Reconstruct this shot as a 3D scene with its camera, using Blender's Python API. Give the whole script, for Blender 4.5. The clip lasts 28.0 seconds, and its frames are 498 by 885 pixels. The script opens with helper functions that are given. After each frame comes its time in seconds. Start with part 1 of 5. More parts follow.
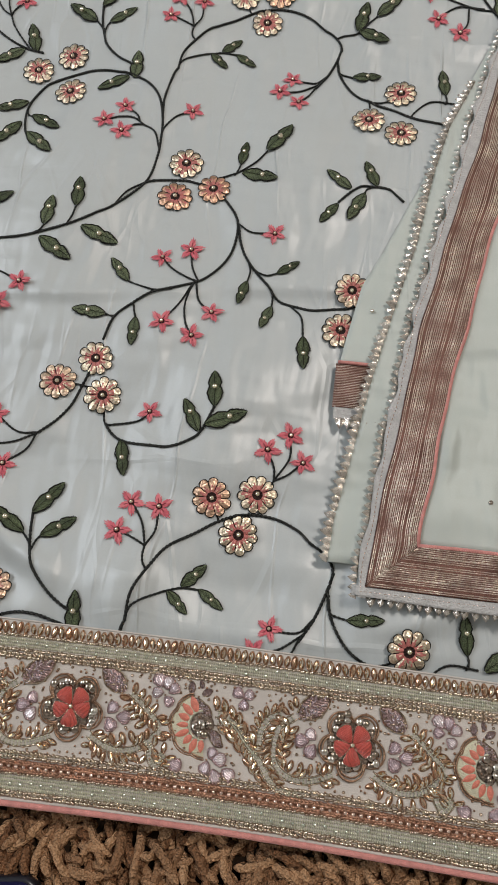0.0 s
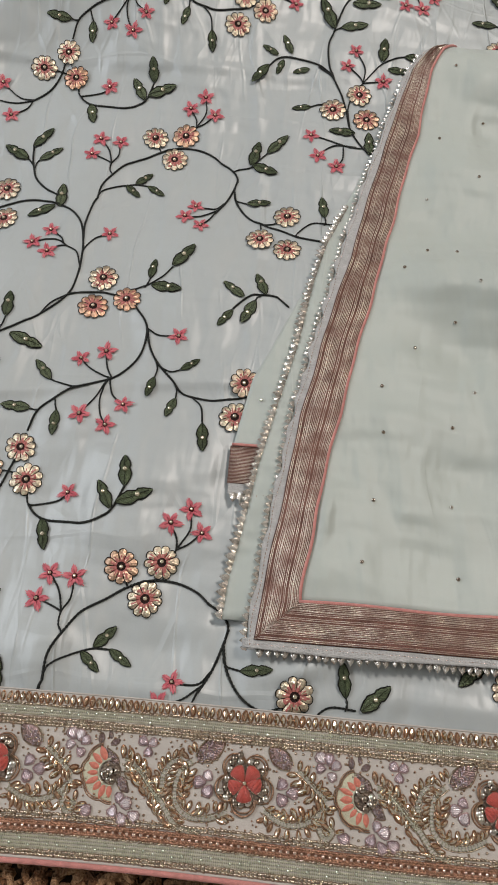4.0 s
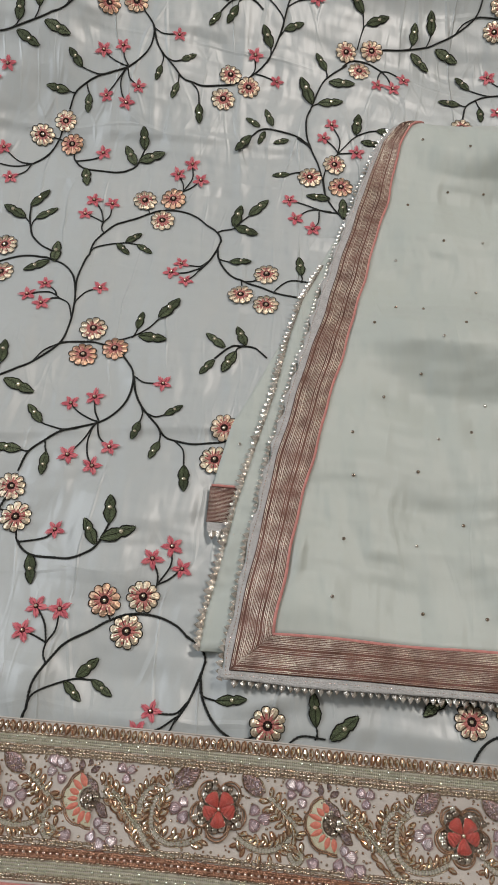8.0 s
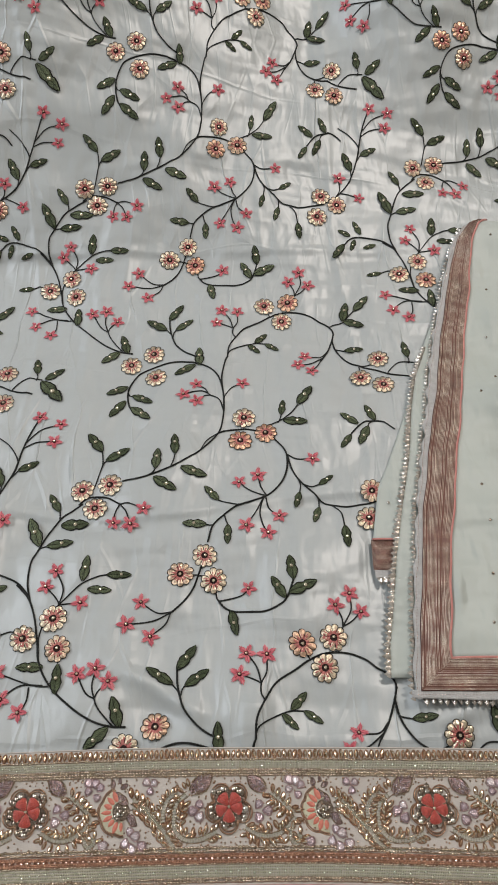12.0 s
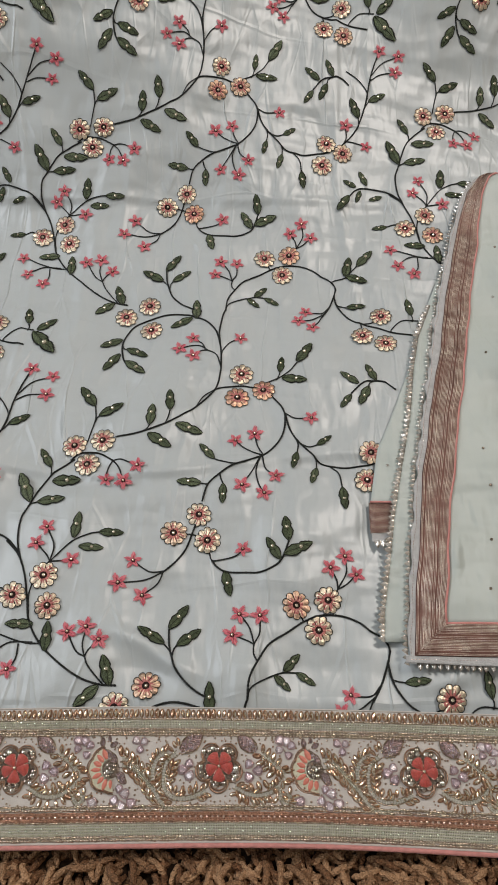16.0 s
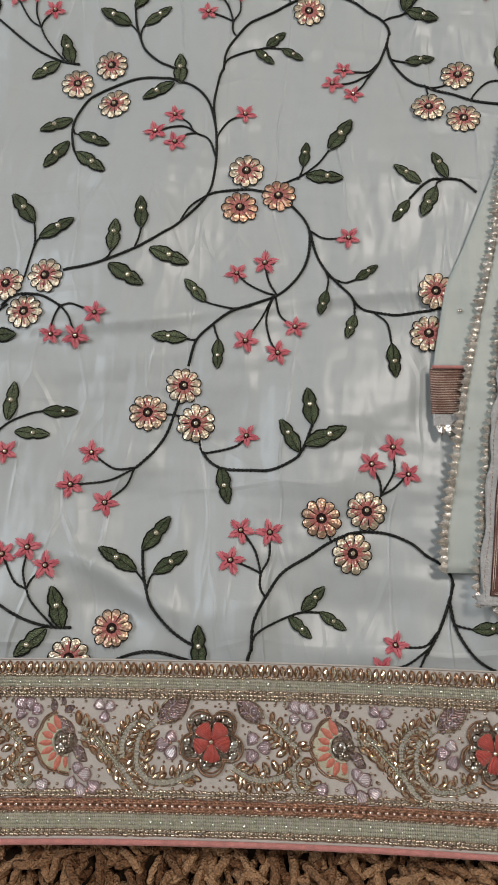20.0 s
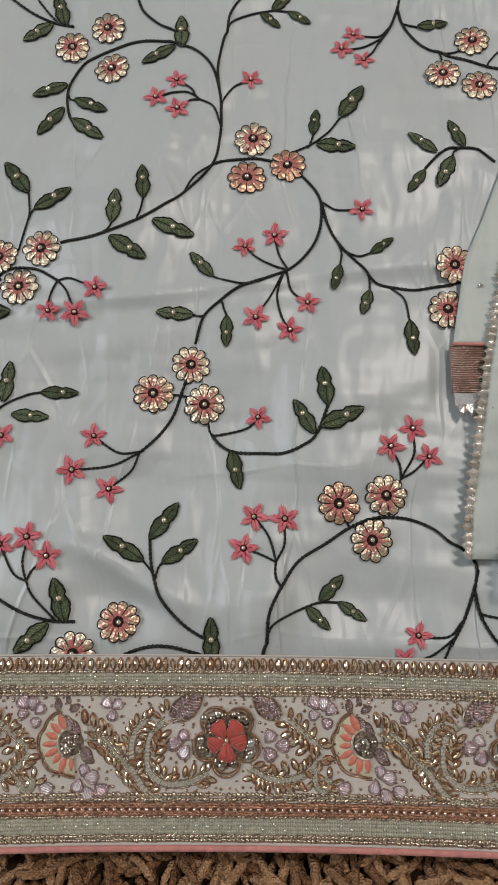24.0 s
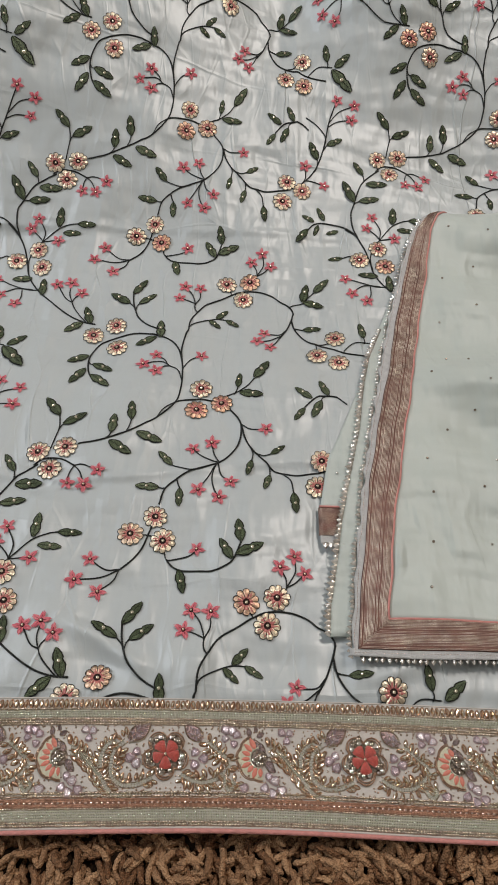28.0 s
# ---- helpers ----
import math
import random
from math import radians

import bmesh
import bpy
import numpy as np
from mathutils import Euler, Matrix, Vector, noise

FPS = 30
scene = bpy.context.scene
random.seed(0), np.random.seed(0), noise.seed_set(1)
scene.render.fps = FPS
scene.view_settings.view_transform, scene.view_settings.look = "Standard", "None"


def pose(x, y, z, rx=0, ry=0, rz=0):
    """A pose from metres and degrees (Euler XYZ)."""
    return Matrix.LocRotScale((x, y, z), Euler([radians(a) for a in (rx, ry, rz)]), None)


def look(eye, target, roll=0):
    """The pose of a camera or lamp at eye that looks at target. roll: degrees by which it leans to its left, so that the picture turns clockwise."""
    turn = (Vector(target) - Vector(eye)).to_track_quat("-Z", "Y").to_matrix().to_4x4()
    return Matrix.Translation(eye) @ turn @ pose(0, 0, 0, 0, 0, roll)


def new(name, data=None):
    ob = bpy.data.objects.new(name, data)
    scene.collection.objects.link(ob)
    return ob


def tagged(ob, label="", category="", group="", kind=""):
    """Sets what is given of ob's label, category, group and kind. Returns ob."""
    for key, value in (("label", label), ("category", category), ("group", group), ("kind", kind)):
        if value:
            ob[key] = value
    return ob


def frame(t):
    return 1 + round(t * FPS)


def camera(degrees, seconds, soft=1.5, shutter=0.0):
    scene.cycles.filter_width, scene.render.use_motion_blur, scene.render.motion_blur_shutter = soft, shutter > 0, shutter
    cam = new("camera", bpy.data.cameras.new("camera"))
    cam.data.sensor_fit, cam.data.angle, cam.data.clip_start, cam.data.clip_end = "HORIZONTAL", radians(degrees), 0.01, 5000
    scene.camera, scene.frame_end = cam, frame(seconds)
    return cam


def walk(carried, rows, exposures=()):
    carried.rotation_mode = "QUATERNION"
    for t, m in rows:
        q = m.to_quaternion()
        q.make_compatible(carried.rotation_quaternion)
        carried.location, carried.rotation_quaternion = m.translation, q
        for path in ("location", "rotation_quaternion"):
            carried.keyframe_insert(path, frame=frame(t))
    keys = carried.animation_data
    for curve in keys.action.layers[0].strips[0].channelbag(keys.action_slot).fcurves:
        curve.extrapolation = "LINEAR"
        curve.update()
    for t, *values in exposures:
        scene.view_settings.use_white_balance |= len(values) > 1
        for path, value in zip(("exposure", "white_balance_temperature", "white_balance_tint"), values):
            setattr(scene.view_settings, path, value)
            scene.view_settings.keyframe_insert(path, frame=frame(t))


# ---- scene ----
cam = camera(38.0, 28.0)
PATH = [
    (0, (0.0925, 0.0810, 0.3910), (-0.0265, 0.6570, -1.5210), -4.8),
    (0.5, (0.0935, 0.0750, 0.4030), (-0.0205, 0.7070, -1.4910), -2.6),
    (1, (0.0995, 0.0720, 0.4120), (0.0015, 0.7300, -1.4740), -1.5),
    (1.5, (0.0985, 0.0720, 0.4120), (0.0065, 0.7150, -1.4790), -1.1),
    (2, (0.1005, 0.0700, 0.4150), (-0.0165, 0.7190, -1.4730), -3.1),
    (2.5, (0.1035, 0.0690, 0.4180), (-0.0125, 0.7380, -1.4630), -3.0),
    (3, (0.1115, 0.0660, 0.4280), (0.0195, 0.7730, -1.4410), -0.6),
    (3.5, (0.1245, 0.0640, 0.4380), (0.0585, 0.8170, -1.4140), 0.9),
    (4, (0.1365, 0.0620, 0.4480), (0.0875, 0.8560, -1.3870), 1.1),
    (4.5, (0.1415, 0.0580, 0.4530), (0.1265, 0.8660, -1.3760), 2.6),
    (6.5, (0.1415, 0.0580, 0.4440), (0.0815, 0.8680, -1.3840), 1.0),
    (7, (0.1425, 0.0570, 0.4470), (0.0895, 0.8850, -1.3720), 1.8),
    (7.5, (0.1455, 0.0550, 0.4540), (0.0965, 0.9220, -1.3470), 2.1),
    (8, (0.1425, 0.0460, 0.4750), (0.1225, 0.9610, -1.3030), 3.7),
    (8.5, (0.1295, 0.0350, 0.4940), (0.1185, 0.9910, -1.2630), 3.9),
    (9, (0.0915, 0.0230, 0.5180), (0.1295, 0.9970, -1.2280), 4.2),
    (9.5, (0.0475, -0.0110, 0.5640), (0.0505, 1.0430, -1.1350), 0.3),
    (10, (0.0245, -0.0360, 0.5930), (-0.0515, 1.1130, -1.0420), -3.2),
    (10.5, (0.0195, -0.0330, 0.5840), (-0.0005, 1.1110, -1.0560), -0.6),
    (11, (0.0225, -0.0290, 0.5830), (0.0015, 1.0920, -1.0740), -0.6),
    (11.5, (0.0215, -0.0210, 0.5730), (-0.0185, 1.0760, -1.0990), -1.7),
    (12, (0.0255, -0.0090, 0.5650), (-0.0235, 1.0690, -1.1180), -2.8),
    (12.5, (0.0215, -0.0090, 0.5660), (-0.0155, 1.0640, -1.1220), -2.0),
    (14.5, (0.0145, -0.0040, 0.5590), (-0.0085, 1.0150, -1.1610), -0.8),
    (15, (0.0175, -0.0080, 0.5560), (-0.0155, 1.0160, -1.1610), -1.6),
    (15.5, (0.0145, -0.0050, 0.5570), (-0.0055, 1.0040, -1.1700), -0.7),
    (16, (0.0215, 0.0020, 0.5530), (-0.0075, 0.9730, -1.1960), -0.7),
    (16.5, (0.0235, -0.0050, 0.5570), (-0.0175, 0.9820, -1.1830), -1.5),
    (17, (0.0225, 0.0010, 0.5500), (0.0035, 0.9800, -1.1940), -0.2),
    (17.5, (0.0275, 0.0270, 0.5270), (0.0135, 0.9000, -1.2720), -0.2),
    (18, (0.0355, 0.0660, 0.4900), (0.0075, 0.8020, -1.3700), -1.5),
    (18.5, (0.0405, 0.0960, 0.4520), (-0.0345, 0.7080, -1.4510), -6.1),
    (19, (0.0425, 0.1050, 0.4300), (-0.0415, 0.6410, -1.4950), -8.2),
    (19.5, (0.0415, 0.1010, 0.4140), (-0.0455, 0.6180, -1.5160), -8.9),
    (20, (0.0305, 0.1100, 0.3970), (-0.0655, 0.5830, -1.5440), -10.1),
    (20.5, (0.0185, 0.1160, 0.3800), (-0.0635, 0.5840, -1.5630), -8.3),
    (21, (0.0165, 0.1230, 0.3590), (-0.0775, 0.5070, -1.6010), -12.5),
    (21.5, (0.0165, 0.1210, 0.3500), (-0.0735, 0.4790, -1.6150), -12.8),
    (23.5, (0.0135, 0.1150, 0.3480), (-0.0675, 0.5200, -1.6090), -10.1),
    (24, (0.0125, 0.1090, 0.3750), (-0.0285, 0.5640, -1.5720), -4.3),
    (24.5, (0.0185, 0.0850, 0.4160), (-0.0335, 0.6900, -1.4900), -4.3),
    (25, (0.0265, 0.0440, 0.4720), (0.0265, 0.8250, -1.3690), 0.2),
    (25.5, (0.0285, 0.0070, 0.5180), (0.0455, 0.9050, -1.2700), 2.3),
    (26, (0.0285, -0.0200, 0.5420), (0.0905, 0.9510, -1.2060), 4.7),
    (26.5, (0.0335, -0.0320, 0.5600), (0.0965, 0.9940, -1.1550), 4.8),
    (27, (0.0345, -0.0400, 0.5610), (0.0885, 1.0230, -1.1320), 4.6),
    (27.5, (0.0405, -0.0490, 0.5570), (0.0735, 1.0410, -1.1200), 3.5),
    (28, (0.0435, -0.0490, 0.5570), (0.0675, 1.0540, -1.1110), 2.6),
]
walk(cam, [(t, look(eye, target, roll)) for t, eye, target, roll in PATH], ((0, 0.03), (2, 0.08), (4.5, 0.0), (8, -0.04), (12.5, 0.05), (17, -0.02), (19, -0.1), (21, -0.16), (24, -0.14), (26, -0.02), (28, 0.02)))

# ---- world and light ----
world = bpy.data.worlds.new("room_air")
scene.world = world
world.use_nodes = True
world.node_tree.nodes["Background"].inputs["Color"].default_value = (0.9, 0.95, 1.0, 1)
world.node_tree.nodes["Background"].inputs["Strength"].default_value = 0.05


def lamp(name, size_x, size_y, watts, colour, m):
    data = bpy.data.lights.new(name, "AREA")
    data.shape, data.size, data.size_y, data.energy, data.color = "RECTANGLE", size_x, size_y, watts, colour
    ob = new(name, data)
    ob.matrix_world = m
    return ob


lamp("ceiling_bulb_light", 0.50, 0.30, 33.5, (1.0, 0.915, 0.85), look((1.05, 1.25, 2.4), (0.05, 0.4, 0.0)))
# added cool fill before the unbroken west wall, brightens the cloth from the left
lamp("west_fill_light", 1.6, 1.2, 38.0, (0.87, 0.925, 1.0), look((-1.85, 0.65, 1.55), (0.0, 0.4, 0.0)))


# ---- materials ----
def material(name, colour, rough=0.5, metal=0.0, **more):
    """Principled material with colour variation at two scales and a fine bump."""
    mat = bpy.data.materials.new(name)
    mat.use_nodes = True
    nt = mat.node_tree
    b = nt.nodes["Principled BSDF"]
    b.inputs["Roughness"].default_value = rough
    b.inputs["Metallic"].default_value = metal
    b.inputs["Specular IOR Level"].default_value = more.get("spec", 0.5)
    b.inputs["Sheen Weight"].default_value = more.get("sheen", 0.0)
    b.inputs["Sheen Roughness"].default_value = 0.4
    b.inputs["Coat Weight"].default_value = more.get("coat", 0.0)
    b.inputs["Coat Roughness"].default_value = 0.1
    co = nt.nodes.new("ShaderNodeTexCoord")
    space = co.outputs[more.get("space", "Object")]

    def noise_node(scale, detail=3.0):
        n = nt.nodes.new("ShaderNodeTexNoise")
        n.inputs["Scale"].default_value, n.inputs["Detail"].default_value = scale, detail
        nt.links.new(space, n.inputs["Vector"])
        return n

    def mix(fac, a, bcol):
        m = nt.nodes.new("ShaderNodeMix")
        m.data_type = "RGBA"
        nt.links.new(fac, m.inputs["Factor"])
        for sock, val in ((m.inputs["A"], a), (m.inputs["B"], bcol)):
            if isinstance(val, tuple):
                sock.default_value = (*val, 1)
            else:
                nt.links.new(val, sock)
        return m.outputs["Result"]

    def ramp(src, lo, hi):
        r = nt.nodes.new("ShaderNodeMapRange")
        r.inputs["From Min"].default_value, r.inputs["From Max"].default_value = lo, hi
        nt.links.new(src, r.inputs["Value"])
        return r.outputs["Result"]

    vary = more.get("vary", 0.12)
    dark = tuple(c * (1 - vary) for c in colour)
    light = tuple(min(1, c * (1 + vary)) for c in colour)
    coarse = noise_node(more.get("coarse", 12.0))
    fine = noise_node(more.get("fine", 400.0), 2.0)
    out = mix(ramp(coarse.outputs["Fac"], 0.3, 0.7), dark, light)
    out2 = mix(ramp(fine.outputs["Fac"], 0.25, 0.75), tuple(c * (1 - vary * 0.8) for c in colour), out)
    if "second" in more:
        info = nt.nodes.new("ShaderNodeObjectInfo")
        geo = nt.nodes.new("ShaderNodeNewGeometry")
        both = nt.nodes.new("ShaderNodeMath")
        both.operation = "ADD"
        nt.links.new(info.outputs["Random"], both.inputs[0])
        nt.links.new(geo.outputs["Random Per Island"], both.inputs[1])
        part_of = nt.nodes.new("ShaderNodeMath")
        part_of.operation = "FRACT"
        nt.links.new(both.outputs["Value"], part_of.inputs[0])
        out2 = mix(ramp(part_of.outputs["Value"], more.get("from_", 0.3), 1.0), out2, more["second"])
    nt.links.new(out2, b.inputs["Base Color"])
    bump = nt.nodes.new("ShaderNodeBump")
    bump.inputs["Strength"].default_value = more.get("bump", 0.2)
    bump.inputs["Distance"].default_value = more.get("depth", 0.0003)
    if "stripe" in more:
        w = nt.nodes.new("ShaderNodeTexWave")
        w.wave_type, w.bands_direction = "BANDS", more.get("axis", "X")
        w.inputs["Scale"].default_value = more["stripe"]
        w.inputs["Distortion"].default_value = more.get("distort", 0.6)
        w.inputs["Detail Scale"].default_value = 2.0
        nt.links.new(space, w.inputs["Vector"])
        nt.links.new(w.outputs["Fac"], bump.inputs["Height"])
        # darker colour in the stripe lows: stitch striations plus painted shade between threads
        if more.get("groove_shade"):
            nt.links.new(mix(ramp(w.outputs["Fac"], 0.0, 0.45), tuple(c * more["groove_shade"] for c in colour), out2), b.inputs["Base Color"])
    elif "cells" in more:
        v = nt.nodes.new("ShaderNodeTexVoronoi")
        v.inputs["Scale"].default_value = more["cells"]
        nt.links.new(space, v.inputs["Vector"])
        nt.links.new(v.outputs["Distance"], bump.inputs["Height"])
    else:
        nt.links.new(fine.outputs["Fac"], bump.inputs["Height"])
    last = bump
    if more.get("wrinkle"):
        # pressed crease lines: long uneven cells whose borders stand up a little, over soft stretched swells
        shift = noise_node(7.0, 2.0)
        add = nt.nodes.new("ShaderNodeMix")
        add.data_type, add.blend_type = "RGBA", "ADD"
        add.inputs["Factor"].default_value = 0.035
        nt.links.new(space, add.inputs["A"])
        nt.links.new(shift.outputs["Color"], add.inputs["B"])

        def stretched(scales):
            mp = nt.nodes.new("ShaderNodeMapping")
            mp.inputs["Scale"].default_value = scales
            mp.inputs["Rotation"].default_value = (0, 0, 0.09)
            nt.links.new(add.outputs["Result"], mp.inputs["Vector"])
            return mp.outputs["Vector"]

        def raise_by(height, strength, distance, last):
            rb = nt.nodes.new("ShaderNodeBump")
            rb.inputs["Strength"].default_value = strength
            rb.inputs["Distance"].default_value = distance
            nt.links.new(height, rb.inputs["Height"])
            nt.links.new(last.outputs["Normal"], rb.inputs["Normal"])
            return rb

        for scales, strength, wide in (((23.0, 4.5, 4.0), 0.65, 0.022), ((4.0, 15.0, 4.0), 0.35, 0.030), ((46.0, 14.0, 9.0), 0.25, 0.06)):
            cell = nt.nodes.new("ShaderNodeTexVoronoi")
            cell.feature = "DISTANCE_TO_EDGE"
            cell.inputs["Scale"].default_value = 1.0
            nt.links.new(stretched(scales), cell.inputs["Vector"])
            line = ramp(cell.outputs["Distance"], wide, 0.0)
            patch = noise_node(5.0 + 100 * wide, 1.0)
            mul = nt.nodes.new("ShaderNodeMath")
            mul.operation = "MULTIPLY"
            nt.links.new(line, mul.inputs[0])
            nt.links.new(ramp(patch.outputs["Fac"], 0.44, 0.64), mul.inputs[1])
            last = raise_by(mul.outputs["Value"], more["wrinkle"] * strength, 0.0008, last)
        for scales, distance in (((20.0, 9.0, 12.0), 0.0085), ((7.0, 24.0, 12.0), 0.0080), ((52.0, 20.0, 12.0), 0.0026)):
            n = nt.nodes.new("ShaderNodeTexNoise")
            n.inputs["Scale"].default_value, n.inputs["Detail"].default_value = 1.0, 2.0
            nt.links.new(stretched(scales), n.inputs["Vector"])
            last = raise_by(n.outputs["Fac"], 0.9, distance * more.get("swell", 1.0), last)
    nt.links.new(last.outputs["Normal"], b.inputs["Normal"])
    if more.get("rough_vary"):
        r = nt.nodes.new("ShaderNodeMapRange")
        r.inputs["To Min"].default_value, r.inputs["To Max"].default_value = rough - more["rough_vary"], rough + more["rough_vary"]
        nt.links.new(coarse.outputs["Fac"], r.inputs["Value"])
        nt.links.new(r.outputs["Result"], b.inputs["Roughness"])
    return mat


SATIN = material("satin_cloth", (0.452, 0.484, 0.484), 0.43, spec=0.9, sheen=0.10, wrinkle=1.5, swell=1.3, vary=0.04, coarse=7.0, fine=900.0, bump=0.10, depth=0.0002, rough_vary=0.05)
GEORGETTE = material("georgette_cloth", (0.470, 0.512, 0.476), 0.5, wrinkle=0.25, swell=1.6, sheen=0.3, vary=0.05, coarse=9.0, fine=1500.0, bump=0.18, depth=0.0002)
HEM = material("hem_cloth", (0.50, 0.495, 0.485), 0.6, sheen=0.2, vary=0.22, coarse=160.0, fine=900.0, bump=0.9, depth=0.0012)
LACE_NET = material("lace_ground_cloth", (0.545, 0.500, 0.455), 0.6, sheen=0.15, vary=0.14, coarse=60.0, fine=1600.0, bump=0.6, depth=0.0004)
VINE = material("dark_vine_thread", (0.008, 0.010, 0.008), 0.5, spec=0.4, stripe=260.0, axis="DIAGONAL", vary=0.5, coarse=300.0, bump=0.9, depth=0.0006)
OUTLINE = material("black_outline_thread", (0.009, 0.008, 0.006), 0.55, spec=0.18, vary=0.3, bump=0.4)
LEAF = material("green_leaf_thread", (0.120, 0.155, 0.078), 0.5, spec=0.35, stripe=330.0, axis="DIAGONAL", distort=9.0, groove_shade=0.35, vary=0.5, coarse=260.0, bump=0.9, depth=0.0005, second=(0.175, 0.215, 0.120))
PINK = material("pink_star_thread", (0.60, 0.115, 0.150), 0.45, spec=0.3, sheen=0.1, vary=0.35, coarse=500.0, fine=2500.0, bump=0.7, depth=0.0004, second=(0.68, 0.21, 0.23))
DEEP_PINK = material("deep_pink_thread", (0.27, 0.035, 0.05), 0.5, spec=0.3, vary=0.3, bump=0.5)
ROSE = material("rose_petal_thread", (0.50, 0.16, 0.14), 0.42, sheen=0.2, vary=0.35, coarse=400.0, fine=1500.0, bump=0.8, depth=0.0005)
GOLD = material("gold_sequin", (0.94, 0.71, 0.53), 0.36, 0.9, vary=0.45, coarse=420.0, fine=1100.0, cells=700.0, bump=0.6, depth=0.0007, second=(0.62, 0.38, 0.26), from_=0.6)
CENTRE = material("dark_centre_thread", (0.028, 0.012, 0.010), 0.6, spec=0.2, vary=0.3, bump=0.6)
BEAD = material("champagne_bead", (0.84, 0.76, 0.58), 0.10, 0.8, vary=0.1, bump=0.0, coat=0.6)
PEARL_GOLD = material("copper_pearl", (0.80, 0.60, 0.50), 0.16, 0.9, vary=0.15, coarse=400.0, bump=0.0, coat=0.5)
COPPER = material("copper_zari", (0.175, 0.088, 0.069), 0.36, 0.85, vary=0.5, coarse=90.0, fine=1700.0, bump=0.8, depth=0.0005)
BRIGHT = material("bright_zari", (0.82, 0.55, 0.47), 0.28, 1.0, vary=0.8, coarse=75.0, fine=1300.0, cells=900.0, bump=1.0, depth=0.0005)
GOTA = material("gold_gota_ribbon", (0.72, 0.66, 0.59), 0.26, 0.9, vary=0.4, coarse=300.0, fine=1500.0, bump=0.5, second=(0.90, 0.86, 0.80), from_=0.15)
PIPING = material("pink_piping_cord", (0.62, 0.255, 0.225), 0.65, sheen=0.3, vary=0.25, coarse=260.0, fine=1600.0, bump=0.9, depth=0.0006)
MINT = material("mint_bugle_bead", (0.57, 0.565, 0.43), 0.22, 0.2, vary=0.35, coarse=500.0, bump=0.1, coat=0.6)
GLINT_SILVER = material("silver_glint_sequin", (0.80, 0.86, 0.74), 0.18, 0.9, vary=0.2, coarse=300.0, bump=0.0)
ZARI = material("antique_zari_chain", (0.80, 0.58, 0.45), 0.26, 0.95, vary=0.65, coarse=500.0, fine=1500.0, bump=0.5)
AMBER = material("amber_glass_stone", (0.66, 0.40, 0.17), 0.14, 0.8, vary=0.6, coarse=900.0, bump=0.0, coat=1.0, second=(0.60, 0.36, 0.24), from_=0.3)
# pale colour for stone facets, stands in for their bright glints
GLINT_FACET = material("pale_gold_glint_facet", (0.95, 0.85, 0.68), 0.10, 0.7, vary=0.3, coarse=900.0, bump=0.0, coat=1.0, second=(0.42, 0.24, 0.12), from_=0.45)
ROSE_ZARI = material("rose_zari_chain", (0.46, 0.255, 0.17), 0.34, 0.85, vary=0.5, coarse=500.0, fine=1500.0, bump=0.5)
COPPER_STRIP = material("copper_bead_strip", (0.40, 0.20, 0.13), 0.4, 0.45, vary=0.4, coarse=300.0, fine=1500.0, stripe=420.0, groove_shade=0.4, bump=0.9, depth=0.0006)
LILAC = material("lilac_glass_petal", (0.64, 0.51, 0.55), 0.22, 0.55, vary=0.4, coarse=600.0, fine=1200.0, stripe=420.0, axis="Y", distort=5.0, groove_shade=0.7, bump=0.5, depth=0.0004, coat=0.7, second=(0.88, 0.82, 0.84), from_=0.35)
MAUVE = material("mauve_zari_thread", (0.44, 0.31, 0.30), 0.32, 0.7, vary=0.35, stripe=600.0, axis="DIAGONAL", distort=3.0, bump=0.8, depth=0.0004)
CORAL = material("coral_silk_thread", (0.68, 0.115, 0.088), 0.4, sheen=0.2, stripe=520.0, axis="Y", distort=3.5, groove_shade=0.55, vary=0.2, coarse=250.0, fine=1400.0, bump=0.8, depth=0.0004)
FLAME = material("soft_coral_thread", (0.62, 0.19, 0.13), 0.42, sheen=0.2, vary=0.3, coarse=600.0, fine=1600.0, bump=0.7, depth=0.0004)
CREAM = material("cream_silk_thread", (0.58, 0.55, 0.40), 0.42, sheen=0.3, vary=0.2, coarse=400.0, fine=1400.0, bump=0.8, depth=0.0005)
SEQUIN = material("mirror_sequin", (0.42, 0.35, 0.29), 0.12, 1.0, vary=0.25, coarse=200.0, bump=0.0, second=(0.9, 0.87, 0.82), from_=0.5)
DARK_NET = material("dark_sequin_ground", (0.20, 0.15, 0.115), 0.35, 0.4, vary=0.5, coarse=500.0, cells=700.0, bump=0.8, depth=0.0006)
SILVER_CORD = material("bronze_contour_wire", (0.40, 0.25, 0.165), 0.30, 0.85, vary=0.45, coarse=420.0, fine=1500.0, bump=0.8, depth=0.0005)
PILE = material("brown_chenille_pile", (0.22, 0.10, 0.045), 0.8, spec=0.25, vary=0.65, coarse=420.0, fine=900.0, cells=700.0, bump=1.0, depth=0.0020, second=(0.52, 0.305, 0.165), from_=0.0)
# backing is near black: the shade between tufts is put into its colour
BACKING = material("gap_shade_rug_backing", (0.028, 0.017, 0.010), 0.95, spec=0.1, vary=0.4, coarse=60.0, bump=0.8, depth=0.001)
PHONE_BODY = material("phone_case", (0.012, 0.013, 0.02), 0.3, vary=0.1, bump=0.02)
PHONE_GLASS = material("phone_glass", (0.010, 0.010, 0.045), 0.10, spec=0.2, vary=0.1, bump=0.0)
PHONE_MARK = material("phone_status_mark", (0.35, 0.36, 0.45), 0.4, vary=0.05, bump=0.0)
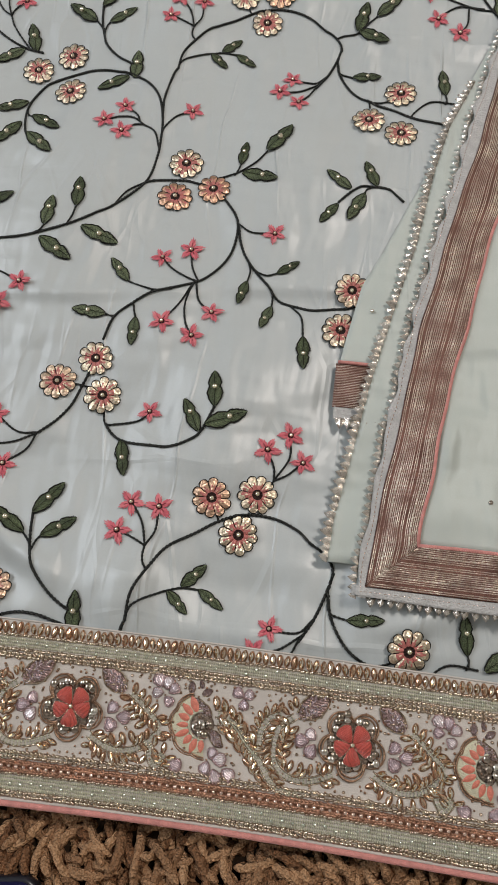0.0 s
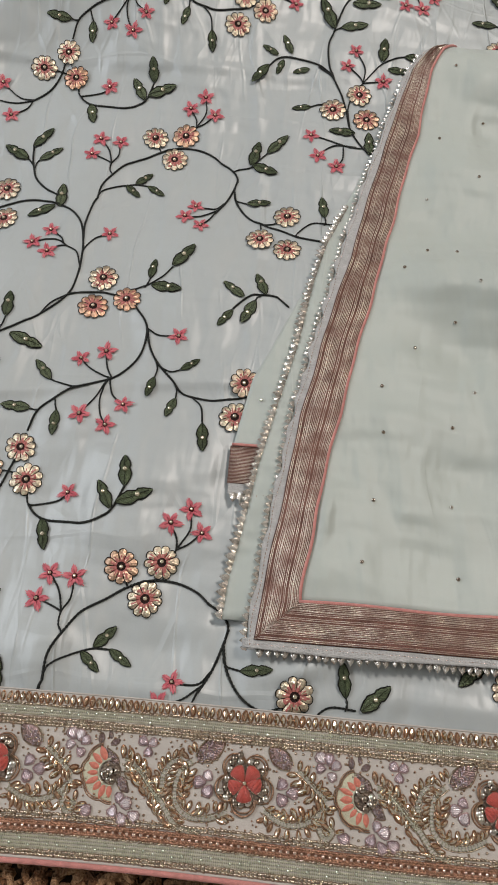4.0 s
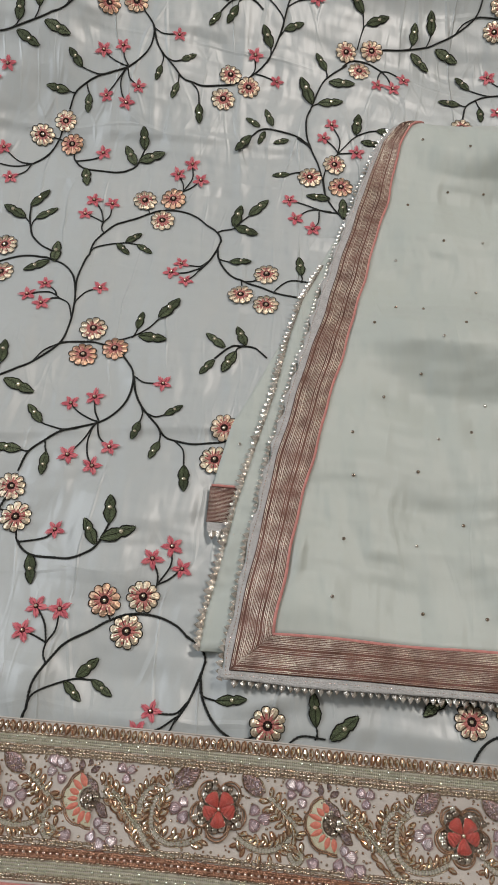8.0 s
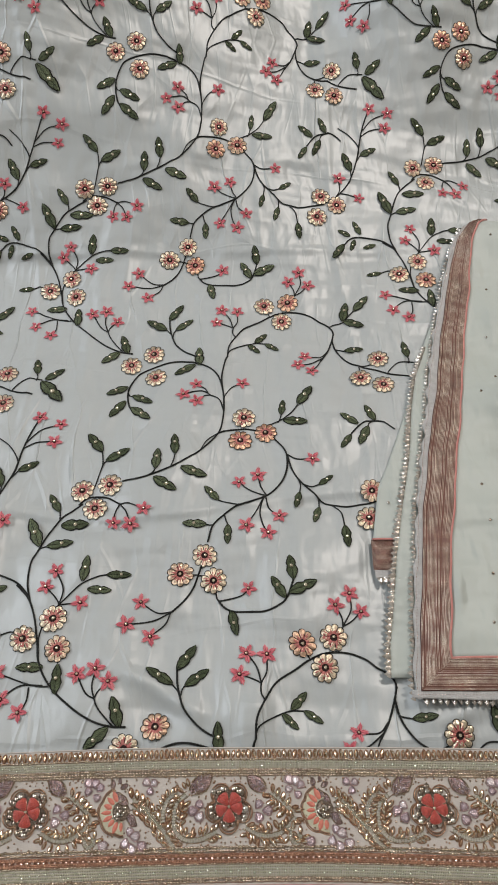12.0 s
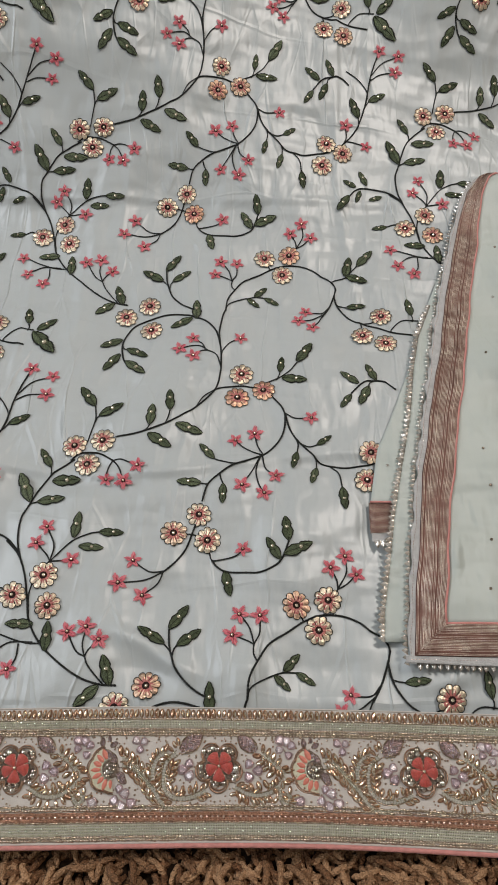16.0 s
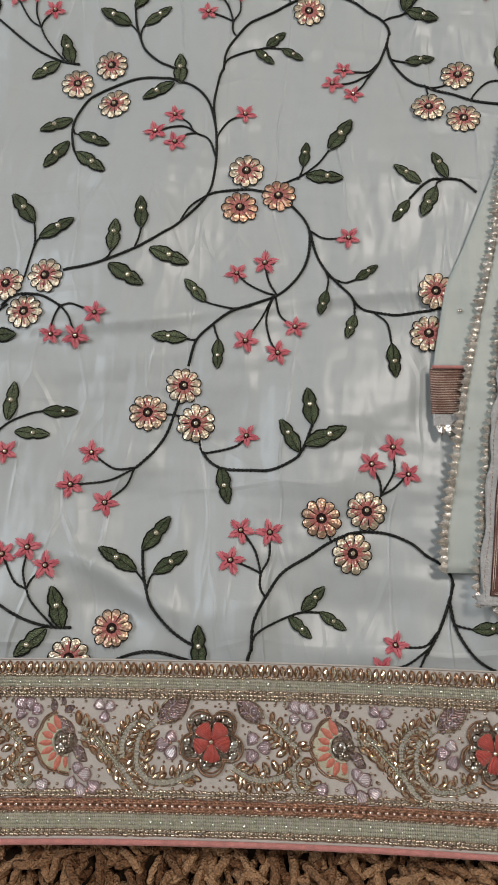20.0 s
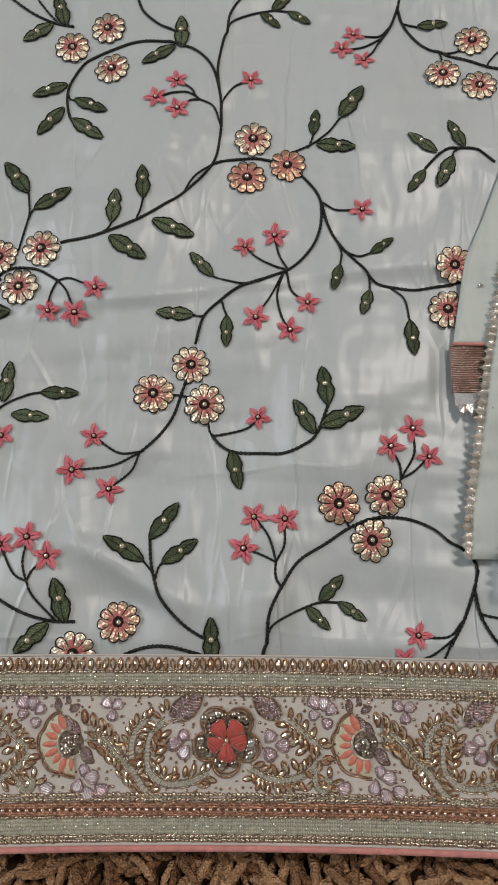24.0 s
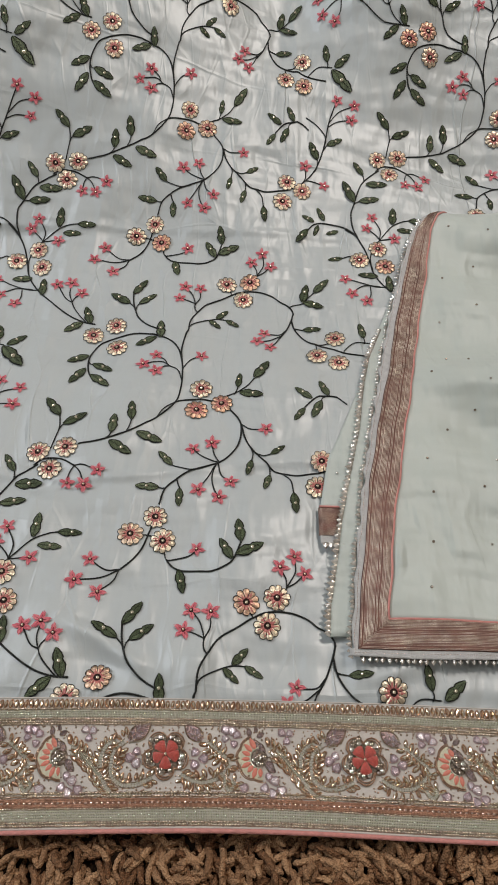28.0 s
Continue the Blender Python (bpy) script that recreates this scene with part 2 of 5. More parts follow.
PLASTER = material("wall_plaster", (0.58, 0.565, 0.53), 0.8, vary=0.05, coarse=3.0, fine=60.0, bump=0.2)
BOARDS = material("floor_stone", (0.35, 0.33, 0.30), 0.4, vary=0.1, coarse=4.0, fine=60.0, bump=0.1)


# ---- mesh helpers ----
def mesh_of(name, verts, faces, mats, picks=None, smooth=True):
    me = bpy.data.meshes.new(name)
    me.from_pydata([tuple(v) for v in verts], [], faces)
    for m in mats:
        me.materials.append(m)
    if picks is not None:
        me.polygons.foreach_set("material_index", picks)
    me.polygons.foreach_set("use_smooth", [smooth] * len(me.polygons))
    me.update()
    return me


def place(name, me, parent=None, m=None, label=""):
    ob = new(name, me)
    if m is not None:
        ob.matrix_basis = m
    ob.parent = parent
    if label:
        ob["label"] = label
    return ob


def thing(name, label, category, group="", kind="", at=(0, 0, 0)):
    ob = new(name)
    ob.location = at
    ob.empty_display_size = 0.02
    return tagged(ob, label, category, group, kind)


def join(bits):
    """Verts, faces and material picks of several (verts, faces, picks) as one."""
    v, f, p = [], [], []
    for bv, bf, bp in bits:
        n = len(v)
        v.extend(bv)
        f.extend([tuple(i + n for i in face) for face in bf])
        p.extend(bp if isinstance(bp, list) else [bp] * len(bf))
    return v, f, p


def smooth_line(pts, step):
    """Catmull-Rom line through pts, sampled about every step metres."""
    pts = [Vector(p) for p in pts]
    if len(pts) == 2:
        n = max(2, int((pts[1] - pts[0]).length / step))
        return [pts[0].lerp(pts[1], i / n) for i in range(n + 1)]
    ext = [pts[0] * 2 - pts[1], *pts, pts[-1] * 2 - pts[-2]]
    out = []
    for i in range(1, len(ext) - 2):
        a, b, c, d = ext[i - 1:i + 3]
        n = max(1, int((c - b).length / step))
        for j in range(n):
            u = j / n
            out.append(0.5 * (2 * b + (c - a) * u + (2 * a - 5 * b + 4 * c - d) * u * u + (3 * b - a - 3 * c + d) * u ** 3))
    out.append(pts[-1])
    return out


def tube(line, r, sides=5, ripple=0.0, pitch=0.002, taper=False, flat=1.0):
    """A tube along a 3D line; ripple swells it like a twisted cord."""
    v, f = [], []
    run = 0.0
    n = len(line)
    for i, p in enumerate(line):
        a, b = line[max(0, i - 1)], line[min(n - 1, i + 1)]
        d = (b - a)
        if i:
            run += (p - line[i - 1]).length
        d = d.normalized() if d.length > 1e-9 else Vector((1, 0, 0))
        side = d.cross(Vector((0, 0, 1)))
        side = side.normalized() if side.length > 1e-6 else Vector((1, 0, 0))
        up = side.cross(d)
        k = r * (1 + ripple * math.sin(run / pitch * 2 * math.pi))
        if taper:
            k *= max(0.15, min(1.0, 4 * i / n, 4 * (n - 1 - i) / n))
        for j in range(sides):
            w = 2 * math.pi * j / sides
            v.append(p + side * (k * math.cos(w)) + up * (k * flat * math.sin(w)))
    for i in range(n - 1):
        for j in range(sides):
            k = (j + 1) % sides
            f.append((i * sides + j, i * sides + k, (i + 1) * sides + k, (i + 1) * sides + j))
    f.append(tuple(range(sides - 1, -1, -1)))
    f.append(tuple(range((n - 1) * sides, n * sides)))
    return v, f, 0


def dome(rx, ry, h, rings=3, n=10, power=0.5, z=0.0, tip=0.0):
    """A domed pebble, rx by ry, h high; tip draws both ends out to a point."""
    v, f = [], []
    for k in range(rings):
        q = k / rings
        r, zz = math.cos(q * math.pi / 2) ** power, h * math.sin(q * math.pi / 2)
        for j in range(n):
            w = 2 * math.pi * j / n
            pinch = 1 - tip * abs(math.cos(w)) ** 3
            v.append(Vector((rx * r * math.cos(w), ry * r * math.sin(w) * pinch, z + zz)))
    v.append(Vector((0, 0, z + h)))
    for k in range(rings - 1):
        for j in range(n):
            i = (j + 1) % n
            f.append((k * n + j, k * n + i, (k + 1) * n + i, (k + 1) * n + j))
    for j in range(n):
        f.append(((rings - 1) * n + j, (rings - 1) * n + (j + 1) % n, rings * n))
    return v, f, 0


def moved(bit, m):
    return [m @ Vector(p) for p in bit[0]], bit[1], bit[2]


def bez_fn(knots):
    """A smooth function through (x, value) knots."""
    xs, vs = [k[0] for k in knots], [k[1] for k in knots]

    def fn(x):
        if x <= xs[0]:
            return vs[0]
        if x >= xs[-1]:
            return vs[-1]
        i = max(j for j in range(len(xs)) if xs[j] <= x)
        u = (x - xs[i]) / (xs[i + 1] - xs[i])
        a, d = vs[max(0, i - 1)], vs[min(len(vs) - 1, i + 2)]
        b, c = vs[i], vs[i + 1]
        return b + (c - b) * (u * 0.5 + 0.5 * u * u * (3 - 2 * u)) if a == d else b + (c - b) * u
    return fn


# ---- the room ----
def slab(name, x0, x1, y0, y1, z0, z1, mat, label, category):
    v = [(x, y, z) for x in (x0, x1) for y in (y0, y1) for z in (z0, z1)]
    f = [(0, 1, 3, 2), (4, 6, 7, 5), (0, 4, 5, 1), (2, 3, 7, 6), (0, 2, 6, 4), (1, 5, 7, 3)]
    return tagged(place(name, mesh_of(name, v, f, [mat], smooth=False)), label, category, kind="structure")


FLOOR = -0.034
slab("floor", -2.1, 2.1, -1.7, 2.5, FLOOR - 0.1, FLOOR, BOARDS, "plain grey stone floor under the rug", "floor")
slab("wall_north", -2.1, 2.1, 2.4, 2.5, FLOOR, 2.5, PLASTER, "plain off-white plaster wall", "wall")
slab("wall_south", -2.1, 2.1, -1.7, -1.6, FLOOR, 2.5, PLASTER, "plain off-white plaster wall", "wall")
slab("wall_east", 2.0, 2.1, -1.6, 2.4, FLOOR, 2.5, PLASTER, "plain off-white plaster wall", "wall")
slab("wall_west", -2.1, -2.0, -1.6, 2.4, FLOOR, 2.5, PLASTER, "plain off-white plaster wall", "wall")
slab("ceiling", -2.1, 2.1, -1.7, 2.5, 2.5, 2.6, PLASTER, "plain white plaster ceiling", "ceiling")


# ---- the lie of the cloth ----
def lift(x, y):
    """Height of the spread cloth: a shallow dip, then a rise onto a cushioned edge."""
    far = np.clip((y - 1.12) / 0.34, 0, 1)
    wide = np.clip((np.abs(x - 0.03) - 0.60) / 0.22, 0, 1)
    y = np.minimum(y, 1.12)
    dip = -0.011 * np.exp(-((y - 0.49) / 0.1) ** 2)
    q = np.maximum(0, y - 0.56)
    amount = np.maximum(0.008, 0.05 - 0.15 * np.clip(x, -0.3, 0.5))
    rise = amount * (q * q / (q + 0.08)) / 0.0891
    k = np.clip((x - 0.07) / 0.16, 0, 1)
    w = np.maximum(0, y - 0.70)
    rise = rise + k * k * (3 - 2 * k) * 0.85 * w * w / (w + 0.06)
    return dip + rise * (1 - far * far * (3 - 2 * far)) * (1 - wide * wide * (3 - 2 * wide))


def ridge(d, w):
    return np.exp(-(d / w) ** 2)


def creases(s, t):
    """Soft ripples of satin and the sharp lines where it had been folded."""
    h = 0.0034 * np.sin(31 * s + 9 * t + 1.0) * np.sin(23 * t - 7 * s)
    h += 0.0011 * np.sin(58 * s - 22 * t + 2.0 + 1.5 * np.sin(13 * t)) + 0.0004 * np.sin(95 * t + 30 * s * np.sin(9 * s))
    h += (0.0015 * ridge(t - 0.288 - 0.012 * np.sin(14 * s), 0.004) - 0.0019 * ridge(t - 0.279 - 0.012 * np.sin(14 * s), 0.008)) * (s < 0.13)
    h += 0.0011 * ridge(t - 0.603 - 0.01 * s, 0.004) - 0.0011 * ridge(t - 0.594 - 0.01 * s, 0.008)
    h += 0.0008 * ridge(t - 0.885 - 0.03 * s, 0.005) - 0.0012 * ridge(t - 0.872 - 0.03 * s, 0.01)
    h += 0.0013 * np.clip((t - 0.64) / 0.08, 0, 1) * np.sin(105 * t + 5 * np.sin(8 * s) + 2) * (0.5 + 0.5 * np.sin(17 * s + 5 * t))
    for x0, lean, size in ((0.137, -0.05, 0.0013), (-0.012, -0.09, 0.0006), (-0.188, -0.06, 0.0014), (-0.075, -0.07, 0.0004), (0.075, -0.08, 0.0006), (0.030, -0.05, -0.0004), (-0.130, -0.07, 0.0004), (0.105, -0.06, -0.0004)):
        h += size * ridge(s - x0 - lean * t - 0.004 * np.sin(17 * t), 0.0032)
    h += 0.0060 * ridge((t - 0.121) + 0.55 * (s + 0.045), 0.008) * ridge(s + 0.055, 0.035) - 0.0014 * ridge((t - 0.104) + 0.5 * (s + 0.045), 0.008) * ridge(s + 0.05, 0.035)
    h += 0.0046 * ridge((t - 0.104) - 0.35 * (s - 0.15), 0.007) * ridge(s - 0.17, 0.04)
    h += 0.0026 * np.sin(46 * s + 1.2) * ridge(t - 0.112, 0.02)
    under = np.clip((s - 0.07 - 0.2 * np.maximum(0, t - 0.2)) / 0.05, 0, 1) * np.clip((t - 0.16) / 0.05, 0, 1) * np.clip((0.70 - t) / 0.06, 0, 1)
    h *= 1 - 0.75 * under
    h += 0.0012 * np.sin(70 * s + 3 * np.sin(20 * s)) * ridge(t - 0.10, 0.03)
    calm = np.clip((t - 0.085) / 0.035, 0, 1)
    return h * (0.12 + 0.88 * calm * calm * (3 - 2 * calm)) - 0.0016 * np.clip((0.094 - t) / 0.006, 0, 1)


S_COLS = np.linspace(-0.75, 0.75, 31)
T_STEP = 0.005
T_ROWS = np.arange(0, 1.6, T_STEP)
Y_TABLE = np.zeros((len(S_COLS), len(T_ROWS)))
for i_, s_ in enumerate(S_COLS):
    y_ = 0.0
    for k_ in range(len(T_ROWS)):
        Y_TABLE[i_, k_] = y_
        slope = (lift(s_, y_ + 0.002) - lift(s_, y_ - 0.002)) / 0.004
        y_ += T_STEP / math.sqrt(1 + slope * slope)


def cloth_at(s, t, dz=0.0):
    """World place of the cloth's point s across, t along."""
    s, t = np.asarray(s, float), np.asarray(t, float)
    a = np.clip((s - S_COLS[0]) / (S_COLS[1] - S_COLS[0]), 0, len(S_COLS) - 1.001)
    b = np.clip(t / T_STEP, 0, len(T_ROWS) - 1.001)
    i, k = a.astype(int), b.astype(int)
    u, w = a - i, b - k
    y = (Y_TABLE[i, k] * (1 - u) + Y_TABLE[i + 1, k] * u) * (1 - w) + (Y_TABLE[i, k + 1] * (1 - u) + Y_TABLE[i + 1, k + 1] * u) * w
    return np.stack([s, y, lift(s, y) + creases(s, t) + dz], -1)


def on_cloth(s, t, angle=0.0, dz=0.0, size=1.0, back=0.009, front=0.009, half=0.008):
    """A frame resting on the cloth over a patch round s, t, its x axis turned by angle."""
    ca, sa = math.cos(angle), math.sin(angle)
    spots = [(0, 0)] + [(a, b) for a in (-back, front * 0.5, front) for b in (-half, 0, half)]
    pts = [Vector(q) for q in cloth_at([s + a * ca - b * sa for a, b in spots], [t + a * sa + b * ca for a, b in spots], dz)]
    p = pts[0]
    d, e = (pts[8] - pts[2]).normalized(), (pts[9] - pts[7] + pts[3] - pts[1])
    n = d.cross(e).normalized()
    p = p + n * max(0.0, 0.8 * max((q - p).dot(n) for q in pts))
    side = n.cross(d).normalized()
    d = side.cross(n)
    m = Matrix((d, side, n)).transposed().to_4x4()
    m.translation = p
    return m @ Matrix.Diagonal((size, size, size, 1))


def grid_mesh(name, points, mat):
    rows, cols = points.shape[:2]
    idx = np.arange(rows * cols).reshape(rows, cols)
    faces = np.stack([idx[:-1, :-1], idx[:-1, 1:], idx[1:, 1:], idx[1:, :-1]], -1).reshape(-1, 4)
    return mesh_of(name, points.reshape(-1, 3).tolist(), faces.tolist(), [mat])


garment = thing("embroidered_dress_fabric", "pale sage satin fabric embroidered with flowering vines, spread on rug", "fabric")
ss, tt = np.meshgrid(np.arange(-0.62, 0.66, 0.0025), np.arange(0.05, 1.20, 0.0025))
sheet = cloth_at(ss, tt)
cloth = place("cloth", grid_mesh("cloth", sheet, SATIN), garment, label="pale sage satin cloth with faint fold creases")
thick = cloth.modifiers.new("thickness", "SOLIDIFY")
thick.thickness, thick.offset = 0.0006, -1.0


# ---- embroidery pieces ----
def blossom_mesh(seed):
    """Ten-petalled flower: dark centre, rose threads, gold tape petals."""
    rnd = random.Random(seed)
    petals, per, R = 10, 6, 0.0113
    rings = (0.0, 0.15, 0.26, 0.36, 0.48, 0.62, 0.79, 0.95)
    n = petals * per
    v, f, p = [Vector((0, 0, 0.0009))], [], []
    tip = [rnd.uniform(0.93, 1.05) for _ in range(petals)]
    for q in rings[1:]:
        for j in range(n):
            u = (0.0, 0.07, 0.3, 0.5, 0.7, 0.93)[j % per]
            w = 2 * math.pi * (j // per + u) / petals
            lobe = math.sin(u * math.pi) ** 0.55 if u else 0.0
            scallop = 1 - (0.20 * q ** 2) * (1 - lobe)
            r = R * q * scallop * (1 + (tip[j // per] - 1) * q)
            z = 0.0006 + 0.0012 * math.sin(min(1, q * 1.05) * math.pi) * (0.25 + 0.75 * lobe) + rnd.uniform(-0.00035, 0.00035)
            v.append(Vector((r * math.cos(w), r * math.sin(w), z)))
    for j in range(n):
        f.append((0, 1 + j, 1 + (j + 1) % n))
        p.append(2)
    for k in range(len(rings) - 2):
        for j in range(n):
            a, b = 1 + k * n, 1 + (k + 1) * n
            f.append((a + j, b + j, b + (j + 1) % n, a + (j + 1) % n))
            edge = j % per in (0, per - 1)
            if rings[k + 2] <= 0.27:
                p.append(2)
            elif rings[k + 2] <= 0.37:
                p.append(1)
            elif rings[k + 2] <= 0.49:
                p.append(2 if edge and rnd.random() < 0.5 else 1 if rnd.random() < 0.8 else 0)
            elif rings[k + 2] <= 0.63:
                p.append(2 if edge else 1 if rnd.random() < (0.6 if j % per in (2, 3) else 0.25) else 0)
            else:
                p.append(2 if edge and (j % per == 0 or rings[k + 2] < 0.9) else 1 if rnd.random() < (0.10 if rings[k + 2] < 0.8 else 0.0) else 0)
    rim = [Vector((R * 0.97 * (1 - 0.2 * (1 - math.sin(((j % per) / per) * math.pi) ** 0.55)) * tip[(j // per) % petals] ** 0.8 * math.cos(2 * math.pi * j / n),
                   R * 0.97 * (1 - 0.2 * (1 - math.sin(((j % per) / per) * math.pi) ** 0.55)) * tip[(j // per) % petals] ** 0.8 * math.sin(2 * math.pi * j / n), 0.0007)) for j in range(n + 1)]
    return mesh_of("blossom", v, f, [GOLD, ROSE, CENTRE], p), mesh_of("outline_thread", *tube(rim, 0.00027, 4)[:2], [OUTLINE])


def star_mesh(seed):
    """Five petals, each a fan of long pink stitches with ragged ends."""
    rnd = random.Random(seed)
    bits = []
    for k in range(5):
        w0 = 2 * math.pi * k / 5 + rnd.uniform(-0.07, 0.07)
        size = rnd.uniform(0.92, 1.08)
        for i in range(7):
            off = (i - 3) / 3
            L = (0.0080 - 0.0036 * abs(off) ** 1.2) * size * rnd.uniform(0.95, 1.04)
            a0, a1 = w0 + off * 0.22, w0 + off * 0.46 + rnd.uniform(-0.02, 0.02)
            n = 3
            v, f = [], []
            for q in range(n + 1):
                u = q / n
                r, a = 0.0011 + (L - 0.0011) * u, a0 + (a1 - a0) * u
                half = 0.00076 * (1 - 0.72 * u ** 3)
                z = 0.0004 + 0.0008 * math.sin(u * 2.7) * (1 - 0.45 * off * off)
                for side in (-1, 0, 1):
                    v.append(Vector((r * math.cos(a) - side * half * math.sin(a), r * math.sin(a) + side * half * math.cos(a), z + (0.0002 if side == 0 else 0))))
            for q in range(n):
                for s in range(2):
                    f.append((q * 3 + s, (q + 1) * 3 + s, (q + 1) * 3 + s + 1, q * 3 + s + 1))
            bits.append((v, f, 0))
        bits.append((*tube([Vector((0.0012 * math.cos(w0), 0.0012 * math.sin(w0), 0.0011)), Vector((0.0042 * math.cos(w0), 0.0042 * math.sin(w0), 0.0014))], 0.00022, 3)[:2], 2))
    bits.append((*dome(0.0021, 0.0021, 0.0013, 2, 8)[:2], 1))
    v, f, p = join(bits)
    return mesh_of("star_flower", v, f, [PINK, CENTRE, DEEP_PINK], p)


def leaf_shape(u):
    """Half width of a leaf with a waist, u from stalk to tip."""
    return 0.192 * (math.sin(math.pi * min(1, u * 0.97 + 0.02)) ** 0.75) * (1 - 0.32 * math.exp(-((u - 0.54) / 0.085) ** 2)) * (1.10 - 0.26 * u)


def leaf_mesh(seed):
    rnd = random.Random(seed)
    n = 14
    v, f = [], []
    for i in range(n + 1):
        u = i / n
        h = leaf_shape(u) * 0.022 * rnd.uniform(0.94, 1.06)
        for j in (-1, -0.5, 0, 0.5, 1):
            v.append(Vector((u * 0.022, h * j, 0.0005 + 0.0007 * (1 - j * j) - (0.0003 if j == 0 else 0))))
    for i in range(n):
        for j in range(4):
            f.append((i * 5 + j, (i + 1) * 5 + j, (i + 1) * 5 + j + 1, i * 5 + j + 1))
    rim = []
    for i in range(2 * n + 1):
        u = i / n if i <= n else 2 - i / n
        s = 1 if i <= n else -1
        tooth = 1.0 + (0.10 if i % 2 else -0.02)
        rim.append(Vector((u * 0.022, s * leaf_shape(u) * 0.022 * tooth, 0.0006)))
    rib = [Vector((u * 0.0022, 0.00025 * math.sin(u), 0.0013)) for u in range(0, 10)]
    stitches = []
    for i in range(1, 30):
        u = i / 30
        for s in (-1, 1):
            e = Vector((u * 0.022, s * leaf_shape(u) * 0.022, 0.0006))
            stitches.append(tube([e - Vector((0.0004, s * 0.0005, -0.0002)), e + Vector((rnd.uniform(0.0003, 0.0011), s * rnd.uniform(0.0003, 0.0008), -0.0003))], 0.00012, 3))
    for i in range(1, 8):
        u = i / 8.5
        for s in (-1, 1):
            w = leaf_shape(u) * 0.022
            stitches.append(tube([Vector((u * 0.022 - 0.0012, 0, 0.0012)), Vector((u * 0.022 + rnd.uniform(0.0, 0.0008), s * w * rnd.uniform(0.6, 0.95), 0.0009))], 0.00009, 3))
    vv, ff, pp = join([tube(rim, 0.00035, 4), tube(rib, 0.00017, 4), *stitches])
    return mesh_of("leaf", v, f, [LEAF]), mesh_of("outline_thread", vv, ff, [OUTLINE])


BLOSSOMS = [blossom_mesh(k) for k in range(4)]
STARS = [star_mesh(k) for k in range(4)]
LEAVES = [leaf_mesh(k) for k in range(4)]
CLOTH_BEAD = mesh_of("bead", *dome(0.00105, 0.00105, 0.0013, 3, 8)[:2], [BEAD])

REPEAT_UP, REPEAT_SIDE = Vector((-0.033, 0.375)), Vector((0.373, 0.018))
SHIFTS = [REPEAT_UP * i + REPEAT_SIDE * j for i in (0, -1, 1, 2, 3) for j in (0, -1, 1)]
T_RANGE = (0.070, 1.2)
rng = random.Random(5)
vine_rest = []
counts = {"leaf": 0, "stem": 0}


# where the cloth is pulled askew: place across and along, shift across and along, millimetres
PULLS = ((-18, 750, 3, -2), (35, 533, 3, -8), (-63, 602, -1, 3), (-130, 835, 10, -9), (-160, 675, -1, 6), (-185, 547, -9, 22), (95, 663, -1, 2), (101, 811, 2, 5),
         (213, 696, -4, 17), (188, 565, 0, 10), (243, 853, 5, 6), (-265, 796, 12, 0), (-3, 903, 16, -6), (-14, 84, 0, 10), (171, 80, -8, 16), (95, 92, -5, 10), (125, 118, -2, 2))
CALM = ((4, 386), (-130, 305), (-30, 230), (70, 160), (-155, 175), (125, 285), (135, 435), (-100, 465), (-250, 330), (300, 220), (-110, 90), (40, 98))


# a second, finer pull: place across and along, shift across and along, millimetres
DRAWN = ((-58, 104, 0.8, 0), (53, 165, -0.3, -0.8), (78, 170, 0.2, -1),
         (-147, 185, 0.1, -0.9), (-115, 309, 0.4, -1.3), (-26, 240, -2.4, 0.5), (5, 384, -0.5, 0.3), (26, 365, -2.4, 1.9), (-126, 286, -1, -0.4), (122, 298, -5, 2),
         (-92, 477, 2.8, -8.3), (140, 456, -1.3, 2.3), (48, 536, 1.3, 2), (-60, 618, 0.2, -7.9), (41, 512, 1.1, -2.8), (88, 676, 1.1, -5.6), (222, 717, 2.8, 6),
         (-25, 757, -0.2, -8.1), (197, 712, -2.1, 3.2), (211, 693, 1.4, 0.2), (-149, 689, 0.5, -12.6), (110, 835, -5.1, -6.7), (-4, 739, -0.7, -8.2), (-180, 553, 0, -6), (-44, 138, -3, -5.5), (12, 150, -2.3, -2), (48, 108, -2, -4.5), (110, 98, -6, 9), (-88, 110, -4, 0))


def pulled(a, b):
    """Where a point of the even pattern comes to lie on the cloth."""
    da = db = 0.0
    total = 0.05
    for x, y, dx, dy in PULLS:
        w = math.exp(-((a * 1000 - x) ** 2 + (b * 1000 - y) ** 2) / (2 * 55.0 ** 2))
        da, db, total = da + w * dx, db + w * dy, total + w
    for x, y in CALM:
        total += math.exp(-((a * 1000 - x) ** 2 + (b * 1000 - y) ** 2) / (2 * 55.0 ** 2))
    a, b = a + da / total / 1000, b + db / total / 1000
    da = db = 0.0
    total = 0.15
    for x, y, dx, dy in DRAWN:
        w = math.exp(-((a * 1000 - x) ** 2 + (b * 1000 - y) ** 2) / (2 * 50.0 ** 2))
        da, db, total = da + w * dx, db + w * dy, total + w
    return a + da / total / 1000, b + db / total / 1000


def repeats(s, t):
    for d in SHIFTS:
        a, b = s / 1000 + d.x, t / 1000 + d.y
        spread = 0.29 + 0.22 * max(0.0, b - 0.1)
        if -spread < a - 0.06 < spread and T_RANGE[0] - 0.01 < b < T_RANGE[1]:
            a, b = pulled(a, b)
            if b > T_RANGE[0] and not (a > 0.166 + 0.2 * (b - 0.281) and 0.17 < b < 0.60) and not (0.141 < a < 0.17 and 0.374 < b < 0.40):
                yield a, b


